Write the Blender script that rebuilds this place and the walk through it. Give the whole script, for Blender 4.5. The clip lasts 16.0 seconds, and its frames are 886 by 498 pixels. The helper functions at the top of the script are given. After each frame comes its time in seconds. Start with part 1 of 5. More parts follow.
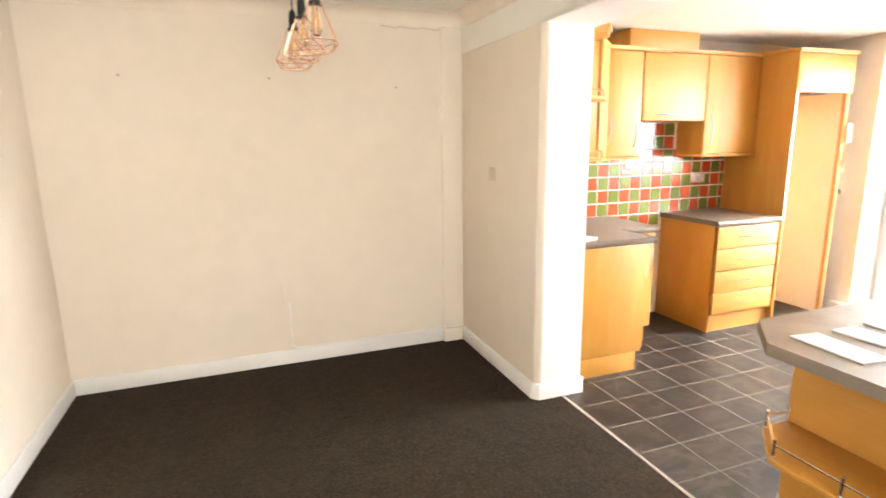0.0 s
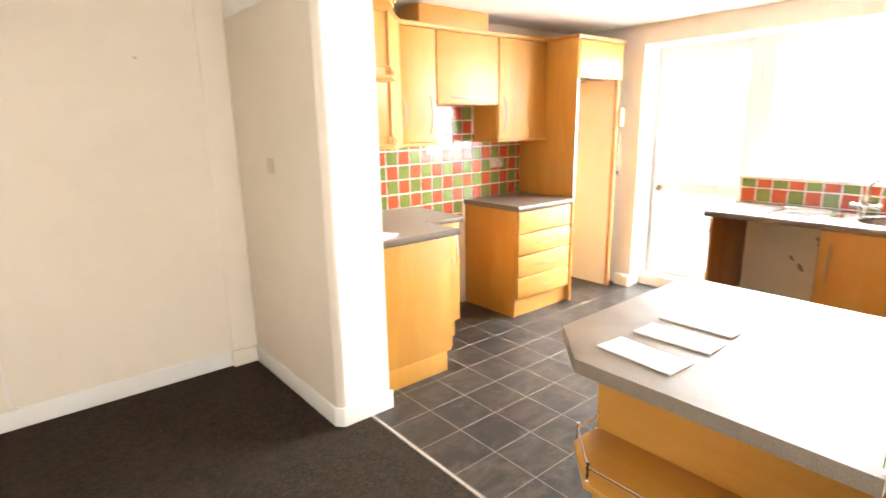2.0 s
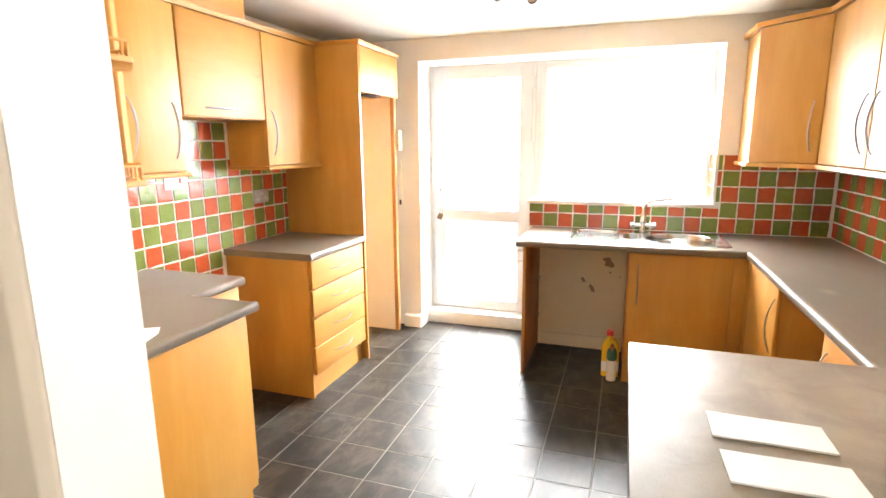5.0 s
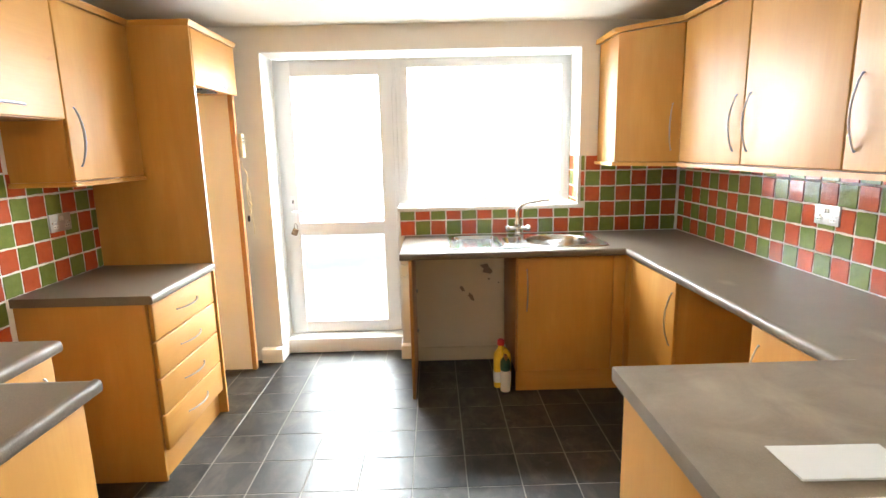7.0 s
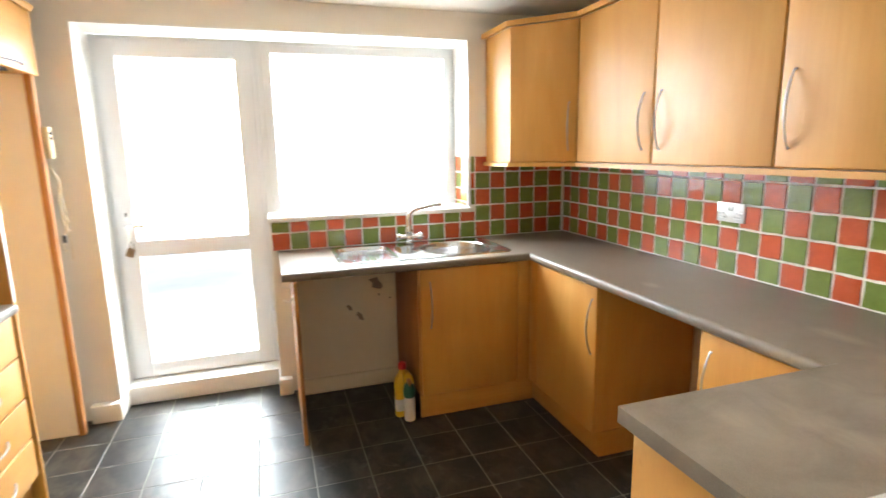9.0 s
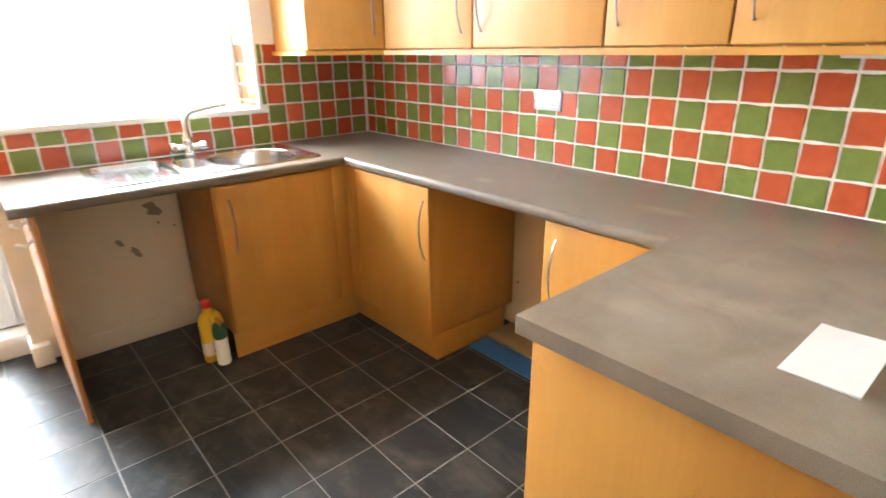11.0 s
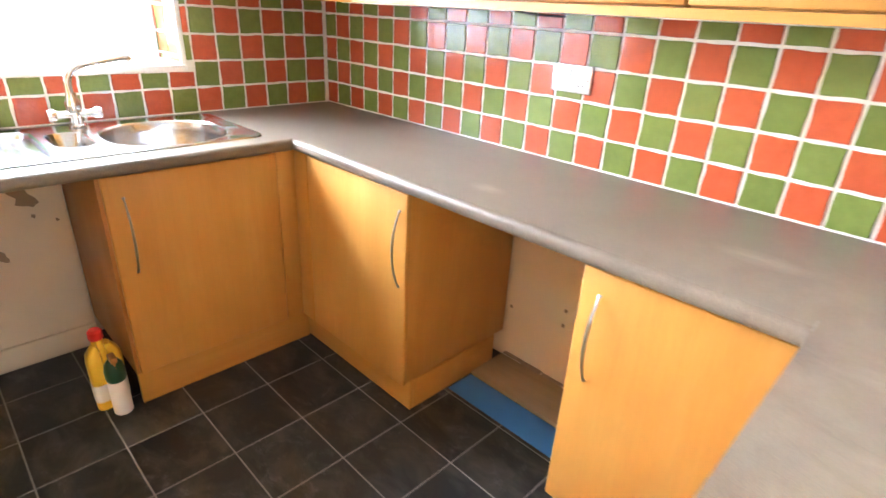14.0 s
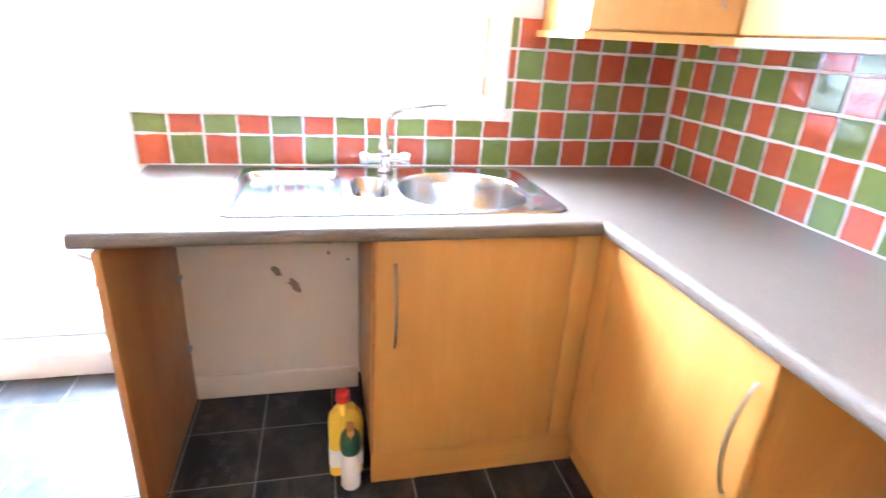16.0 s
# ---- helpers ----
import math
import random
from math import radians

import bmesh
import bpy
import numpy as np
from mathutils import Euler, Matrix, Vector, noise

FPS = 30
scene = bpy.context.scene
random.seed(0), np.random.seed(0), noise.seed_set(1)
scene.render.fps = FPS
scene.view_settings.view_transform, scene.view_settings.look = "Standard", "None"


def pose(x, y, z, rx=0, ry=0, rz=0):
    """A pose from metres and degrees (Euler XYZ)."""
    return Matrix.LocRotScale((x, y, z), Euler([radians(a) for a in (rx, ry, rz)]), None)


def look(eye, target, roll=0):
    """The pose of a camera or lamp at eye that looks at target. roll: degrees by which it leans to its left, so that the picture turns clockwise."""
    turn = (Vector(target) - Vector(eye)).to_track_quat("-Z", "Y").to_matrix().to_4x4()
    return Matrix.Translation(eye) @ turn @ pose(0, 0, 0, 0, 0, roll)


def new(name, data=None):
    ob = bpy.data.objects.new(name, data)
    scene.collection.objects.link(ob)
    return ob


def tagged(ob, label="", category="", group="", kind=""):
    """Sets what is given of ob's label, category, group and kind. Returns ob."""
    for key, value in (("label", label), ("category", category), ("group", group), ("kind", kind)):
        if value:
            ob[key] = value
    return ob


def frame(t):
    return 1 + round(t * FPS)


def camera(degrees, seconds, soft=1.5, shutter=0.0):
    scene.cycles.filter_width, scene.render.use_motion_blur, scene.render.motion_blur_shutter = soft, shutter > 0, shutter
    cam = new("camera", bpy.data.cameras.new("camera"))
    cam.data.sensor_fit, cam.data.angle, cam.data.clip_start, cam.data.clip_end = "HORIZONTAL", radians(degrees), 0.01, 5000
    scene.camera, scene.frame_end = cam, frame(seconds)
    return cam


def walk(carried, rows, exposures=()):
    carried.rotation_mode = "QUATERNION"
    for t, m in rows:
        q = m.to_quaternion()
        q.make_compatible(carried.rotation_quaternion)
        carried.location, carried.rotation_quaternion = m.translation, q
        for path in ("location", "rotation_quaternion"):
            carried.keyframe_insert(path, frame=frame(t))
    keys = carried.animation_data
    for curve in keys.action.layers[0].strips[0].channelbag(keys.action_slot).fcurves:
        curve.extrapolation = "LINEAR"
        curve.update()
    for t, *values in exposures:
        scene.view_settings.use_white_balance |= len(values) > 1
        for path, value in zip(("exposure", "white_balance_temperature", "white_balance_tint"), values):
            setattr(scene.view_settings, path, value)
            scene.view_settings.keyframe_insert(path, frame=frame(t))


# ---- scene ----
cam = camera(79.7, 16.0, shutter=0.5)
PATH = [
    (0, (0.235, -0.034, 1.548), (0.913, 1.804, 1.147), -0.8),
    (0.5, (0.288, -0.012, 1.537), (1.138, 1.743, 1.093), -0.7),
    (1, (0.418, 0.084, 1.541), (1.414, 1.765, 1.117), -0.2),
    (1.5, (0.536, 0.17, 1.546), (1.646, 1.787, 1.157), -0.5),
    (2, (0.609, 0.287, 1.541), (1.85, 1.786, 1.079), -1.0),
    (2.5, (0.668, 0.479, 1.556), (2.14, 1.759, 1.116), -1.1),
    (3, (0.731, 0.636, 1.549), (2.275, 1.831, 1.118), 0.2),
    (3.5, (0.847, 0.801, 1.547), (2.43, 1.954, 1.144), -0.5),
    (4, (0.915, 0.959, 1.548), (2.607, 1.953, 1.162), 1.0),
    (4.2, (0.916, 1.045, 1.541), (2.664, 1.938, 1.155), 0.3),
    (6.3, (1.281, 1.579, 1.523), (3.235, 1.795, 1.154), -0.4),
    (6.5, (1.3, 1.635, 1.524), (3.263, 1.721, 1.152), -1.2),
    (7, (1.332, 1.746, 1.517), (3.296, 1.716, 1.144), -1.3),
    (7.5, (1.432, 1.798, 1.51), (3.394, 1.781, 1.126), -0.2),
    (8, (1.573, 1.826, 1.511), (3.54, 1.67, 1.184), 0.5),
    (8.5, (1.687, 1.881, 1.49), (3.633, 1.592, 1.127), 0.2),
    (9, (1.764, 1.981, 1.492), (3.635, 1.376, 1.124), -1.1),
    (9.2, (1.78, 2.021, 1.5), (3.611, 1.314, 1.12), -1.0),
    (11.3, (2.145, 1.98, 1.4), (3.446, 0.652, 0.661), -0.9),
    (11.5, (2.168, 1.97, 1.399), (3.391, 0.574, 0.653), -1.1),
    (12, (2.219, 1.955, 1.388), (3.279, 0.445, 0.615), -0.6),
    (12.5, (2.28, 1.89, 1.39), (3.296, 0.37, 0.58), 1.7),
    (13, (2.384, 1.775, 1.389), (3.497, 0.322, 0.582), 3.5),
    (13.5, (2.48, 1.679, 1.384), (3.678, 0.302, 0.566), 3.5),
    (14, (2.627, 1.619, 1.373), (3.893, 0.304, 0.555), 3.2),
    (14.5, (2.793, 1.572, 1.375), (4.124, 0.311, 0.575), 3.1),
    (15, (2.933, 1.48, 1.363), (4.419, 0.416, 0.552), 3.8),
    (15.5, (3.047, 1.394, 1.373), (4.744, 0.663, 0.607), 4.7),
    (16, (3.126, 1.382, 1.37), (4.931, 0.949, 0.624), 3.4),
]
walk(cam, [(t, look(eye, target, roll)) for t, eye, target, roll in PATH],
     exposures=[(0.0, 2.10, 6400, 11), (1.0, 2.20, 6350, 11), (2.0, 2.08, 6380, 11), (4.2, 2.02, 6380, 11), (6.3, 1.38, 6030, 3), (9.2, 1.24, 5850, 3), (11.3, 1.82, 5720, 6), (12.5, 2.03, 5830, 8), (14.0, 2.21, 5400, 9), (16.0, 2.68, 4680, 12)])
# ---- light ----
world = bpy.data.worlds.new("world")
scene.world = world
world.use_nodes = True
wn = world.node_tree
sky = wn.nodes.new("ShaderNodeTexSky")
sky.sky_type = "NISHITA"
sky.sun_disc = False
sky.sun_elevation = radians(41)
sky.sun_rotation = radians(83)
wn.links.new(sky.outputs[0], wn.nodes["Background"].inputs[0])
wn.nodes["Background"].inputs[1].default_value = 0.05


sun = bpy.data.lights.new("sun", "SUN")
sun.energy, sun.angle, sun.color = 1.0, radians(18), (1.0, 0.96, 0.9)
new("sun", sun).matrix_world = look((10.0, 1.2, 8.7), (0.0, 0.0, 0.0))


def window_light(name, loc, target, sx, sy, watts, colour):
    lamp = bpy.data.lights.new(name, "AREA")
    lamp.shape, lamp.size, lamp.size_y, lamp.energy, lamp.color = "RECTANGLE", sx, sy, watts, colour
    ob = new(name, lamp)
    ob.matrix_world = look(loc, target)
    return ob


window_light("sky_light_kitchen", (6.9, 0.7, 2.25), (4.6, 1.1, 0.75), 4.8, 3.7, 520, (1.0, 1.0, 1.0))
window_light("sky_light_dining", (0.35, -2.36, 1.45), (0.35, 0.0, 1.45), 2.0, 1.5, 39.5, (1.0, 0.985, 0.955))

WT, TH = 0.91, 0.04      # worktop height and thickness

# ---- materials ----


def mat(name, colour=(0.8, 0.8, 0.8), rough=0.5, metal=0.0):
    m = bpy.data.materials.new(name)
    m.use_nodes = True
    b = m.node_tree.nodes["Principled BSDF"]
    b.inputs["Base Color"].default_value = (*colour, 1)
    b.inputs["Roughness"].default_value = rough
    b.inputs["Metallic"].default_value = metal
    return m, m.node_tree, b


def coords(nt, space, scale=(1, 1, 1), shift=False):
    """World or object coordinates in metres, stretched; shift moves them by the object's random number."""
    if space == "world":
        src = nt.nodes.new("ShaderNodeNewGeometry").outputs["Position"]
    else:
        src = nt.nodes.new("ShaderNodeTexCoord").outputs["Object"]
    mp = nt.nodes.new("ShaderNodeMapping")
    mp.inputs["Scale"].default_value = scale
    nt.links.new(src, mp.inputs["Vector"])
    if shift:
        info = nt.nodes.new("ShaderNodeObjectInfo")
        mul = nt.nodes.new("ShaderNodeMath")
        mul.operation = "MULTIPLY"
        mul.inputs[1].default_value = 37.0
        nt.links.new(info.outputs["Random"], mul.inputs[0])
        nt.links.new(mul.outputs[0], mp.inputs["Location"])
    return mp.outputs[0]


def grain(nt, vec, scale, detail=4.0, rough=0.55, distort=0.0):
    n = nt.nodes.new("ShaderNodeTexNoise")
    n.inputs["Scale"].default_value = scale
    n.inputs["Detail"].default_value = detail
    n.inputs["Roughness"].default_value = rough
    n.inputs["Distortion"].default_value = distort
    nt.links.new(vec, n.inputs["Vector"])
    return n.outputs["Fac"]


def ramp(nt, fac, stops):
    r = nt.nodes.new("ShaderNodeValToRGB")
    els = r.color_ramp.elements
    while len(els) < len(stops):
        els.new(0.5)
    for e, (p, c) in zip(els, stops):
        e.position = p
        e.color = (*c, 1) if len(c) == 3 else c
    nt.links.new(fac, r.inputs[0])
    return r.outputs[0]


def blend(nt, a, b, fac, mode="MIX"):
    m = nt.nodes.new("ShaderNodeMix")
    m.data_type, m.blend_type = "RGBA", mode
    for sock, v in ((m.inputs[6], a), (m.inputs[7], b), (m.inputs[0], fac)):
        if isinstance(v, (int, float)):
            sock.default_value = v
        elif isinstance(v, tuple):
            sock.default_value = (*v, 1)
        else:
            nt.links.new(v, sock)
    return m.outputs[2]


def relief(nt, b, height, strength, dist=0.002):
    bp = nt.nodes.new("ShaderNodeBump")
    bp.inputs["Strength"].default_value = strength
    bp.inputs["Distance"].default_value = dist
    nt.links.new(height, bp.inputs["Height"])
    nt.links.new(bp.outputs[0], b.inputs["Normal"])


def scalar(nt, fac, lo, hi):
    r = nt.nodes.new("ShaderNodeMapRange")
    r.inputs["To Min"].default_value, r.inputs["To Max"].default_value = lo, hi
    nt.links.new(fac, r.inputs["Value"])
    return r.outputs[0]


def wall_paint(name, a, b2, rough=0.75):
    m, nt, b = mat(name, a, rough)
    v = coords(nt, "world")
    big = grain(nt, v, 1.1, 3)
    mid = grain(nt, v, 7.0, 4)
    c = ramp(nt, big, [(0.3, a), (0.72, b2)])
    c = blend(nt, c, tuple(x * 0.9 for x in b2), scalar(nt, mid, -0.25, 0.45))
    nt.links.new(c, b.inputs["Base Color"])
    relief(nt, b, blend(nt, grain(nt, v, 160, 3), grain(nt, v, 9, 3), 0.5), 0.25, 0.003)
    return m


def wood(name, light, mid, dark, along, rough=0.45):
    """Foiled beech: long soft figure along one axis, fine pores, a little bloom."""
    m, nt, b = mat(name, mid, rough)
    b.inputs["Specular IOR Level"].default_value = 0.44
    st = [5.0, 5.0, 5.0]
    st["xyz".index(along)] = 0.9
    v = coords(nt, "object", tuple(st), True)
    fine = [90.0, 90.0, 90.0]
    fine["xyz".index(along)] = 4.0
    vf = coords(nt, "object", tuple(fine), True)
    fig = grain(nt, v, 1.0, 5, 0.6, 0.6)
    c = ramp(nt, fig, [(0.25, dark), (0.5, mid), (0.78, light)])
    pores = ramp(nt, grain(nt, vf, 1.0, 2), [(0.40, (0.88, 0.82, 0.74)), (0.56, (1, 1, 1))])
    c = blend(nt, c, pores, 0.22, "MULTIPLY")
    knot = ramp(nt, grain(nt, coords(nt, "object", tuple(s * 0.8 + 3 for s in st), True), 1.0, 3, 0.6, 1.5), [(0.70, (1, 1, 1)), (0.80, (0.74, 0.62, 0.48))])
    c = blend(nt, c, knot, 0.7, "MULTIPLY")
    cloud = grain(nt, coords(nt, "object", (3, 3, 3), True), 1.0, 3)
    c = blend(nt, c, tuple(x * 0.8 for x in mid), scalar(nt, cloud, -0.3, 0.6))
    nt.links.new(c, b.inputs["Base Color"])
    nt.links.new(scalar(nt, cloud, rough - 0.1, rough + 0.14), b.inputs["Roughness"])
    relief(nt, b, grain(nt, vf, 1.0, 2), 0.05, 0.001)
    return m


PAINT = wall_paint("magnolia_paint", (0.79, 0.705, 0.59), (0.76, 0.67, 0.55))
# Yellower cream, brightened to carry the light bounced into the appliance bay.
PAINT_WARM = wall_paint("warm_cream_paint", (0.83, 0.69, 0.51), (0.77, 0.63, 0.45), 0.8)
# Cream lightened for the window wall; the glare round the opening is coloured in.
PAINT_GLARE = wall_paint("glare_cream_paint", (0.84, 0.79, 0.71), (0.81, 0.75, 0.66))
PAINT_TAN = wall_paint("faded_tan_paint", (0.64, 0.55, 0.43), (0.60, 0.51, 0.39), 0.6)
PAINT_WHITE = wall_paint("cream_white_paint", (0.85, 0.82, 0.76), (0.82, 0.78, 0.71))
CEIL = wall_paint("ceiling_paint", (0.83, 0.80, 0.72), (0.79, 0.755, 0.67), 0.85)
GLOSS = wall_paint("white_gloss_paint", (0.84, 0.82, 0.78), (0.80, 0.77, 0.72), 0.35)
BEECH = wood("beech_foil", (0.60, 0.322, 0.072), (0.535, 0.259, 0.045), (0.48, 0.214, 0.034), "z")
BEECH_X = wood("beech_foil_sideways", (0.60, 0.322, 0.072), (0.535, 0.259, 0.045), (0.48, 0.214, 0.034), "x")
BEECH_Y = wood("beech_foil_crossways", (0.60, 0.322, 0.072), (0.535, 0.259, 0.045), (0.48, 0.214, 0.034), "y")
# A darker beech tone for inner boards and the appliance bay panel.
BEECH_DARK = wood("dark_beech_foil", (0.46, 0.215, 0.055), (0.40, 0.175, 0.038), (0.33, 0.13, 0.026), "z", 0.42)
STRIP = wood("pine_strip", (0.62, 0.33, 0.13), (0.52, 0.25, 0.08), (0.40, 0.17, 0.05), "z", 0.5)

WORKTOP, nt, b = mat("slate_laminate", (0.1, 0.095, 0.09), 0.4)
v = coords(nt, "world")
fleck = ramp(nt, grain(nt, v, 420, 2), [(0.36, (0.078, 0.062, 0.046)), (0.52, (0.134, 0.107, 0.080)), (0.68, (0.21, 0.17, 0.128))])
smear = ramp(nt, grain(nt, coords(nt, "world", (5.0, 8.0, 5.0)), 1.0, 3, 0.55, 0.2), [(0.3, (0, 0, 0)), (0.85, (1, 1, 1))])
c = blend(nt, fleck, (0.40, 0.345, 0.28), blend(nt, (0, 0, 0), (0.14, 0.14, 0.14), smear))
c = blend(nt, c, (0.175, 0.136, 0.097), scalar(nt, grain(nt, v, 2.0, 3), 0.1, 0.7))
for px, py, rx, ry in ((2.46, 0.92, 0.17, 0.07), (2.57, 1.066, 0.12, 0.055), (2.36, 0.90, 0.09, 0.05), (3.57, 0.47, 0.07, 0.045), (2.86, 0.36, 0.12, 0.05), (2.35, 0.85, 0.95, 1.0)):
    # wiped dust marks; the last, wide entry tans and pales the whole peninsula
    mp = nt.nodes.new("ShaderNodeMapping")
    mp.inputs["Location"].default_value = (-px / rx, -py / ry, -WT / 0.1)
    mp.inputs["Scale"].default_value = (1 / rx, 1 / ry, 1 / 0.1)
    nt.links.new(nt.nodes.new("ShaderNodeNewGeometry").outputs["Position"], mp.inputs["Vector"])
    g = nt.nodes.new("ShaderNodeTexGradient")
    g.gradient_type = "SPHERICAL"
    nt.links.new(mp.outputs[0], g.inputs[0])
    dust_and_tint = nt.nodes.new("ShaderNodeMath")
    dust_and_tint.operation = "MULTIPLY"
    nt.links.new(g.outputs["Fac"], dust_and_tint.inputs[0])
    nt.links.new(scalar(nt, grain(nt, coords(nt, "world", (9, 26, 9) if rx < 0.5 else (7, 6, 7)), 1.0, 4, 0.6, 0.5), -0.1, 0.65 if rx < 0.5 else 0.9), dust_and_tint.inputs[1])
    c = blend(nt, c, (0.52, 0.44, 0.34), dust_and_tint.outputs[0])
nt.links.new(c, b.inputs["Base Color"])
nt.links.new(scalar(nt, grain(nt, v, 3.0, 4), 0.31, 0.40), b.inputs["Roughness"])
relief(nt, b, grain(nt, v, 300, 2), 0.06, 0.001)


def glaze(name, lo, hi):
    m, nt, b = mat(name, hi, 0.1)
    v = coords(nt, "object", (1, 1, 1), True)
    c = ramp(nt, grain(nt, v, 22, 4, 0.6), [(0.3, lo), (0.7, hi)])
    info = nt.nodes.new("ShaderNodeObjectInfo")
    c = blend(nt, c, tuple(x * 0.72 for x in lo), scalar(nt, info.outputs["Random"], 0.0, 0.25))
    nt.links.new(c, b.inputs["Base Color"])
    nt.links.new(scalar(nt, grain(nt, v, 30, 2), 0.05, 0.12), b.inputs["Roughness"])
    relief(nt, b, blend(nt, grain(nt, v, 19, 2), grain(nt, v, 90, 2), 0.2), 0.8, 0.005)
    return m


RED = glaze("red_glaze", (0.44, 0.080, 0.030), (0.53, 0.105, 0.037))
GREEN = glaze("green_glaze", (0.160, 0.200, 0.042), (0.205, 0.250, 0.058))
GROUT = wall_paint("cream_grout", (0.86, 0.82, 0.74), (0.76, 0.71, 0.62), 0.85)

SLATE, nt, b = mat("slate_vinyl", (0.03, 0.03, 0.03), 0.35)
v = coords(nt, "world")
base = ramp(nt, grain(nt, v, 5, 3, 0.5, 0.0), [(0.3, (0.009, 0.009, 0.0088)), (0.7, (0.020, 0.0192, 0.0175))])
cloud = ramp(nt, grain(nt, coords(nt, "object", (5, 9, 5), True), 1.0, 6, 0.62, 0.6), [(0.44, (0, 0, 0)), (0.78, (1, 1, 1))])
c = blend(nt, base, (0.115, 0.10, 0.075), blend(nt, (0, 0, 0), (0.8, 0.8, 0.8), cloud))
info = nt.nodes.new("ShaderNodeObjectInfo")
scuff = ramp(nt, grain(nt, v, 10, 9, 0.78, 0.4), [(0.54, (0, 0, 0)), (0.68, (0.42, 0.42, 0.42))])
worn = ramp(nt, grain(nt, v, 1.4, 2), [(0.42, (0, 0, 0)), (0.62, (1, 1, 1))])
c = blend(nt, c, (0.27, 0.26, 0.24), blend(nt, (0, 0, 0), scuff, worn))
c = blend(nt, c, (0.012, 0.012, 0.013), scalar(nt, info.outputs["Random"], 0.0, 0.35))
nt.links.new(c, b.inputs["Base Color"])
b.inputs["Specular IOR Level"].default_value = 0.45
nt.links.new(scalar(nt, grain(nt, v, 6, 6, 0.7, 0.3), 0.2, 0.5), b.inputs["Roughness"])
relief(nt, b, blend(nt, grain(nt, v, 9, 3, 0.55, 0.4), grain(nt, v, 45, 3), 0.25), 0.16, 0.006)
JOINT = wall_paint("floor_joint", (0.31, 0.285, 0.25), (0.18, 0.165, 0.145), 0.7)

CARPET, nt, b = mat("charcoal_carpet", (0.03, 0.027, 0.024), 0.95)
v = coords(nt, "world")
c = ramp(nt, grain(nt, v, 60, 4, 0.8), [(0.30, (0.015, 0.0105, 0.0073)), (0.5, (0.031, 0.0218, 0.015)), (0.70, (0.070, 0.049, 0.033))])
c = blend(nt, c, (0.050, 0.037, 0.026), scalar(nt, grain(nt, v, 5, 6, 0.7, 0.3), -0.45, 1.0))
c = blend(nt, c, (0.016, 0.012, 0.009), scalar(nt, grain(nt, v, 19, 4, 0.7), -0.5, 0.8))
nt.links.new(c, b.inputs["Base Color"])
b.inputs["Specular IOR Level"].default_value = 0.08
relief(nt, b, grain(nt, v, 110, 3, 0.7), 0.4, 0.006)

STEEL, nt, b = mat("brushed_steel", (0.56, 0.56, 0.565), 0.2, 1.0)
relief(nt, b, grain(nt, coords(nt, "object", (400, 20, 400)), 1.0, 2), 0.06, 0.001)
CHROME = mat("chrome", (0.78, 0.78, 0.78), 0.08, 1.0)[0]
SATIN = mat("satin_nickel", (0.36, 0.345, 0.325), 0.32, 1.0)[0]
PLATE = mat("brushed_plate", (0.55, 0.535, 0.51), 0.45, 1.0)[0]
COPPER = mat("copper_wire", (0.86, 0.50, 0.32), 0.2, 1.0)[0]
BLACK = mat("black_plastic", (0.012, 0.011, 0.011), 0.4)[0]
BRONZE = mat("aged_bronze", (0.17, 0.11, 0.06), 0.45, 0.7)[0]
DARK = mat("dark_recess", (0.02, 0.016, 0.012), 0.8)[0]
UPVC = wall_paint("white_upvc", (0.78, 0.78, 0.78), (0.75, 0.75, 0.75), 0.3)
PLASTIC = wall_paint("white_plastic", (0.80, 0.78, 0.74), (0.76, 0.74, 0.69), 0.35)
CREAM_PL = wall_paint("cream_plastic", (0.74, 0.63, 0.38), (0.68, 0.57, 0.33), 0.4)
PAPER = wall_paint("paper", (0.82, 0.80, 0.76), (0.78, 0.76, 0.72), 0.7)
PRINT = mat("grey_print", (0.35, 0.34, 0.33), 0.7)[0]
FILLER = mat("grey_filler", (0.50, 0.44, 0.37), 0.8)[0]
YELLOW = mat("yellow_plastic", (0.80, 0.52, 0.02), 0.35)[0]
REDCAP = mat("red_plastic", (0.62, 0.03, 0.02), 0.35)[0]
BOTTLE_GREEN = mat("green_plastic", (0.02, 0.085, 0.05), 0.3)[0]
BLUE = wall_paint("blue_sheet", (0.07, 0.25, 0.60), (0.055, 0.20, 0.52), 0.45)
BOARD = wood("chipboard", (0.47, 0.34, 0.20), (0.38, 0.265, 0.145), (0.27, 0.18, 0.09), "x", 0.8)
DAMAGE = wall_paint("bare_plaster_patch", (0.30, 0.21, 0.14), (0.38, 0.28, 0.19), 0.9)
TAN = mat("tan_plastic", (0.45, 0.20, 0.05), 0.4)[0]
PATIO = wall_paint("concrete", (0.45, 0.43, 0.40), (0.36, 0.35, 0.32), 0.9)
AMBER, nt, b = mat("clear_bulb_glass", (1.0, 0.86, 0.62), 0.03)
b.inputs["Transmission Weight"].default_value = 1.0
GLASS, nt, b = mat("window_glass", (1, 1, 1), 0.0)
b.inputs["Transmission Weight"].default_value = 1.0
b.inputs["IOR"].default_value = 1.05

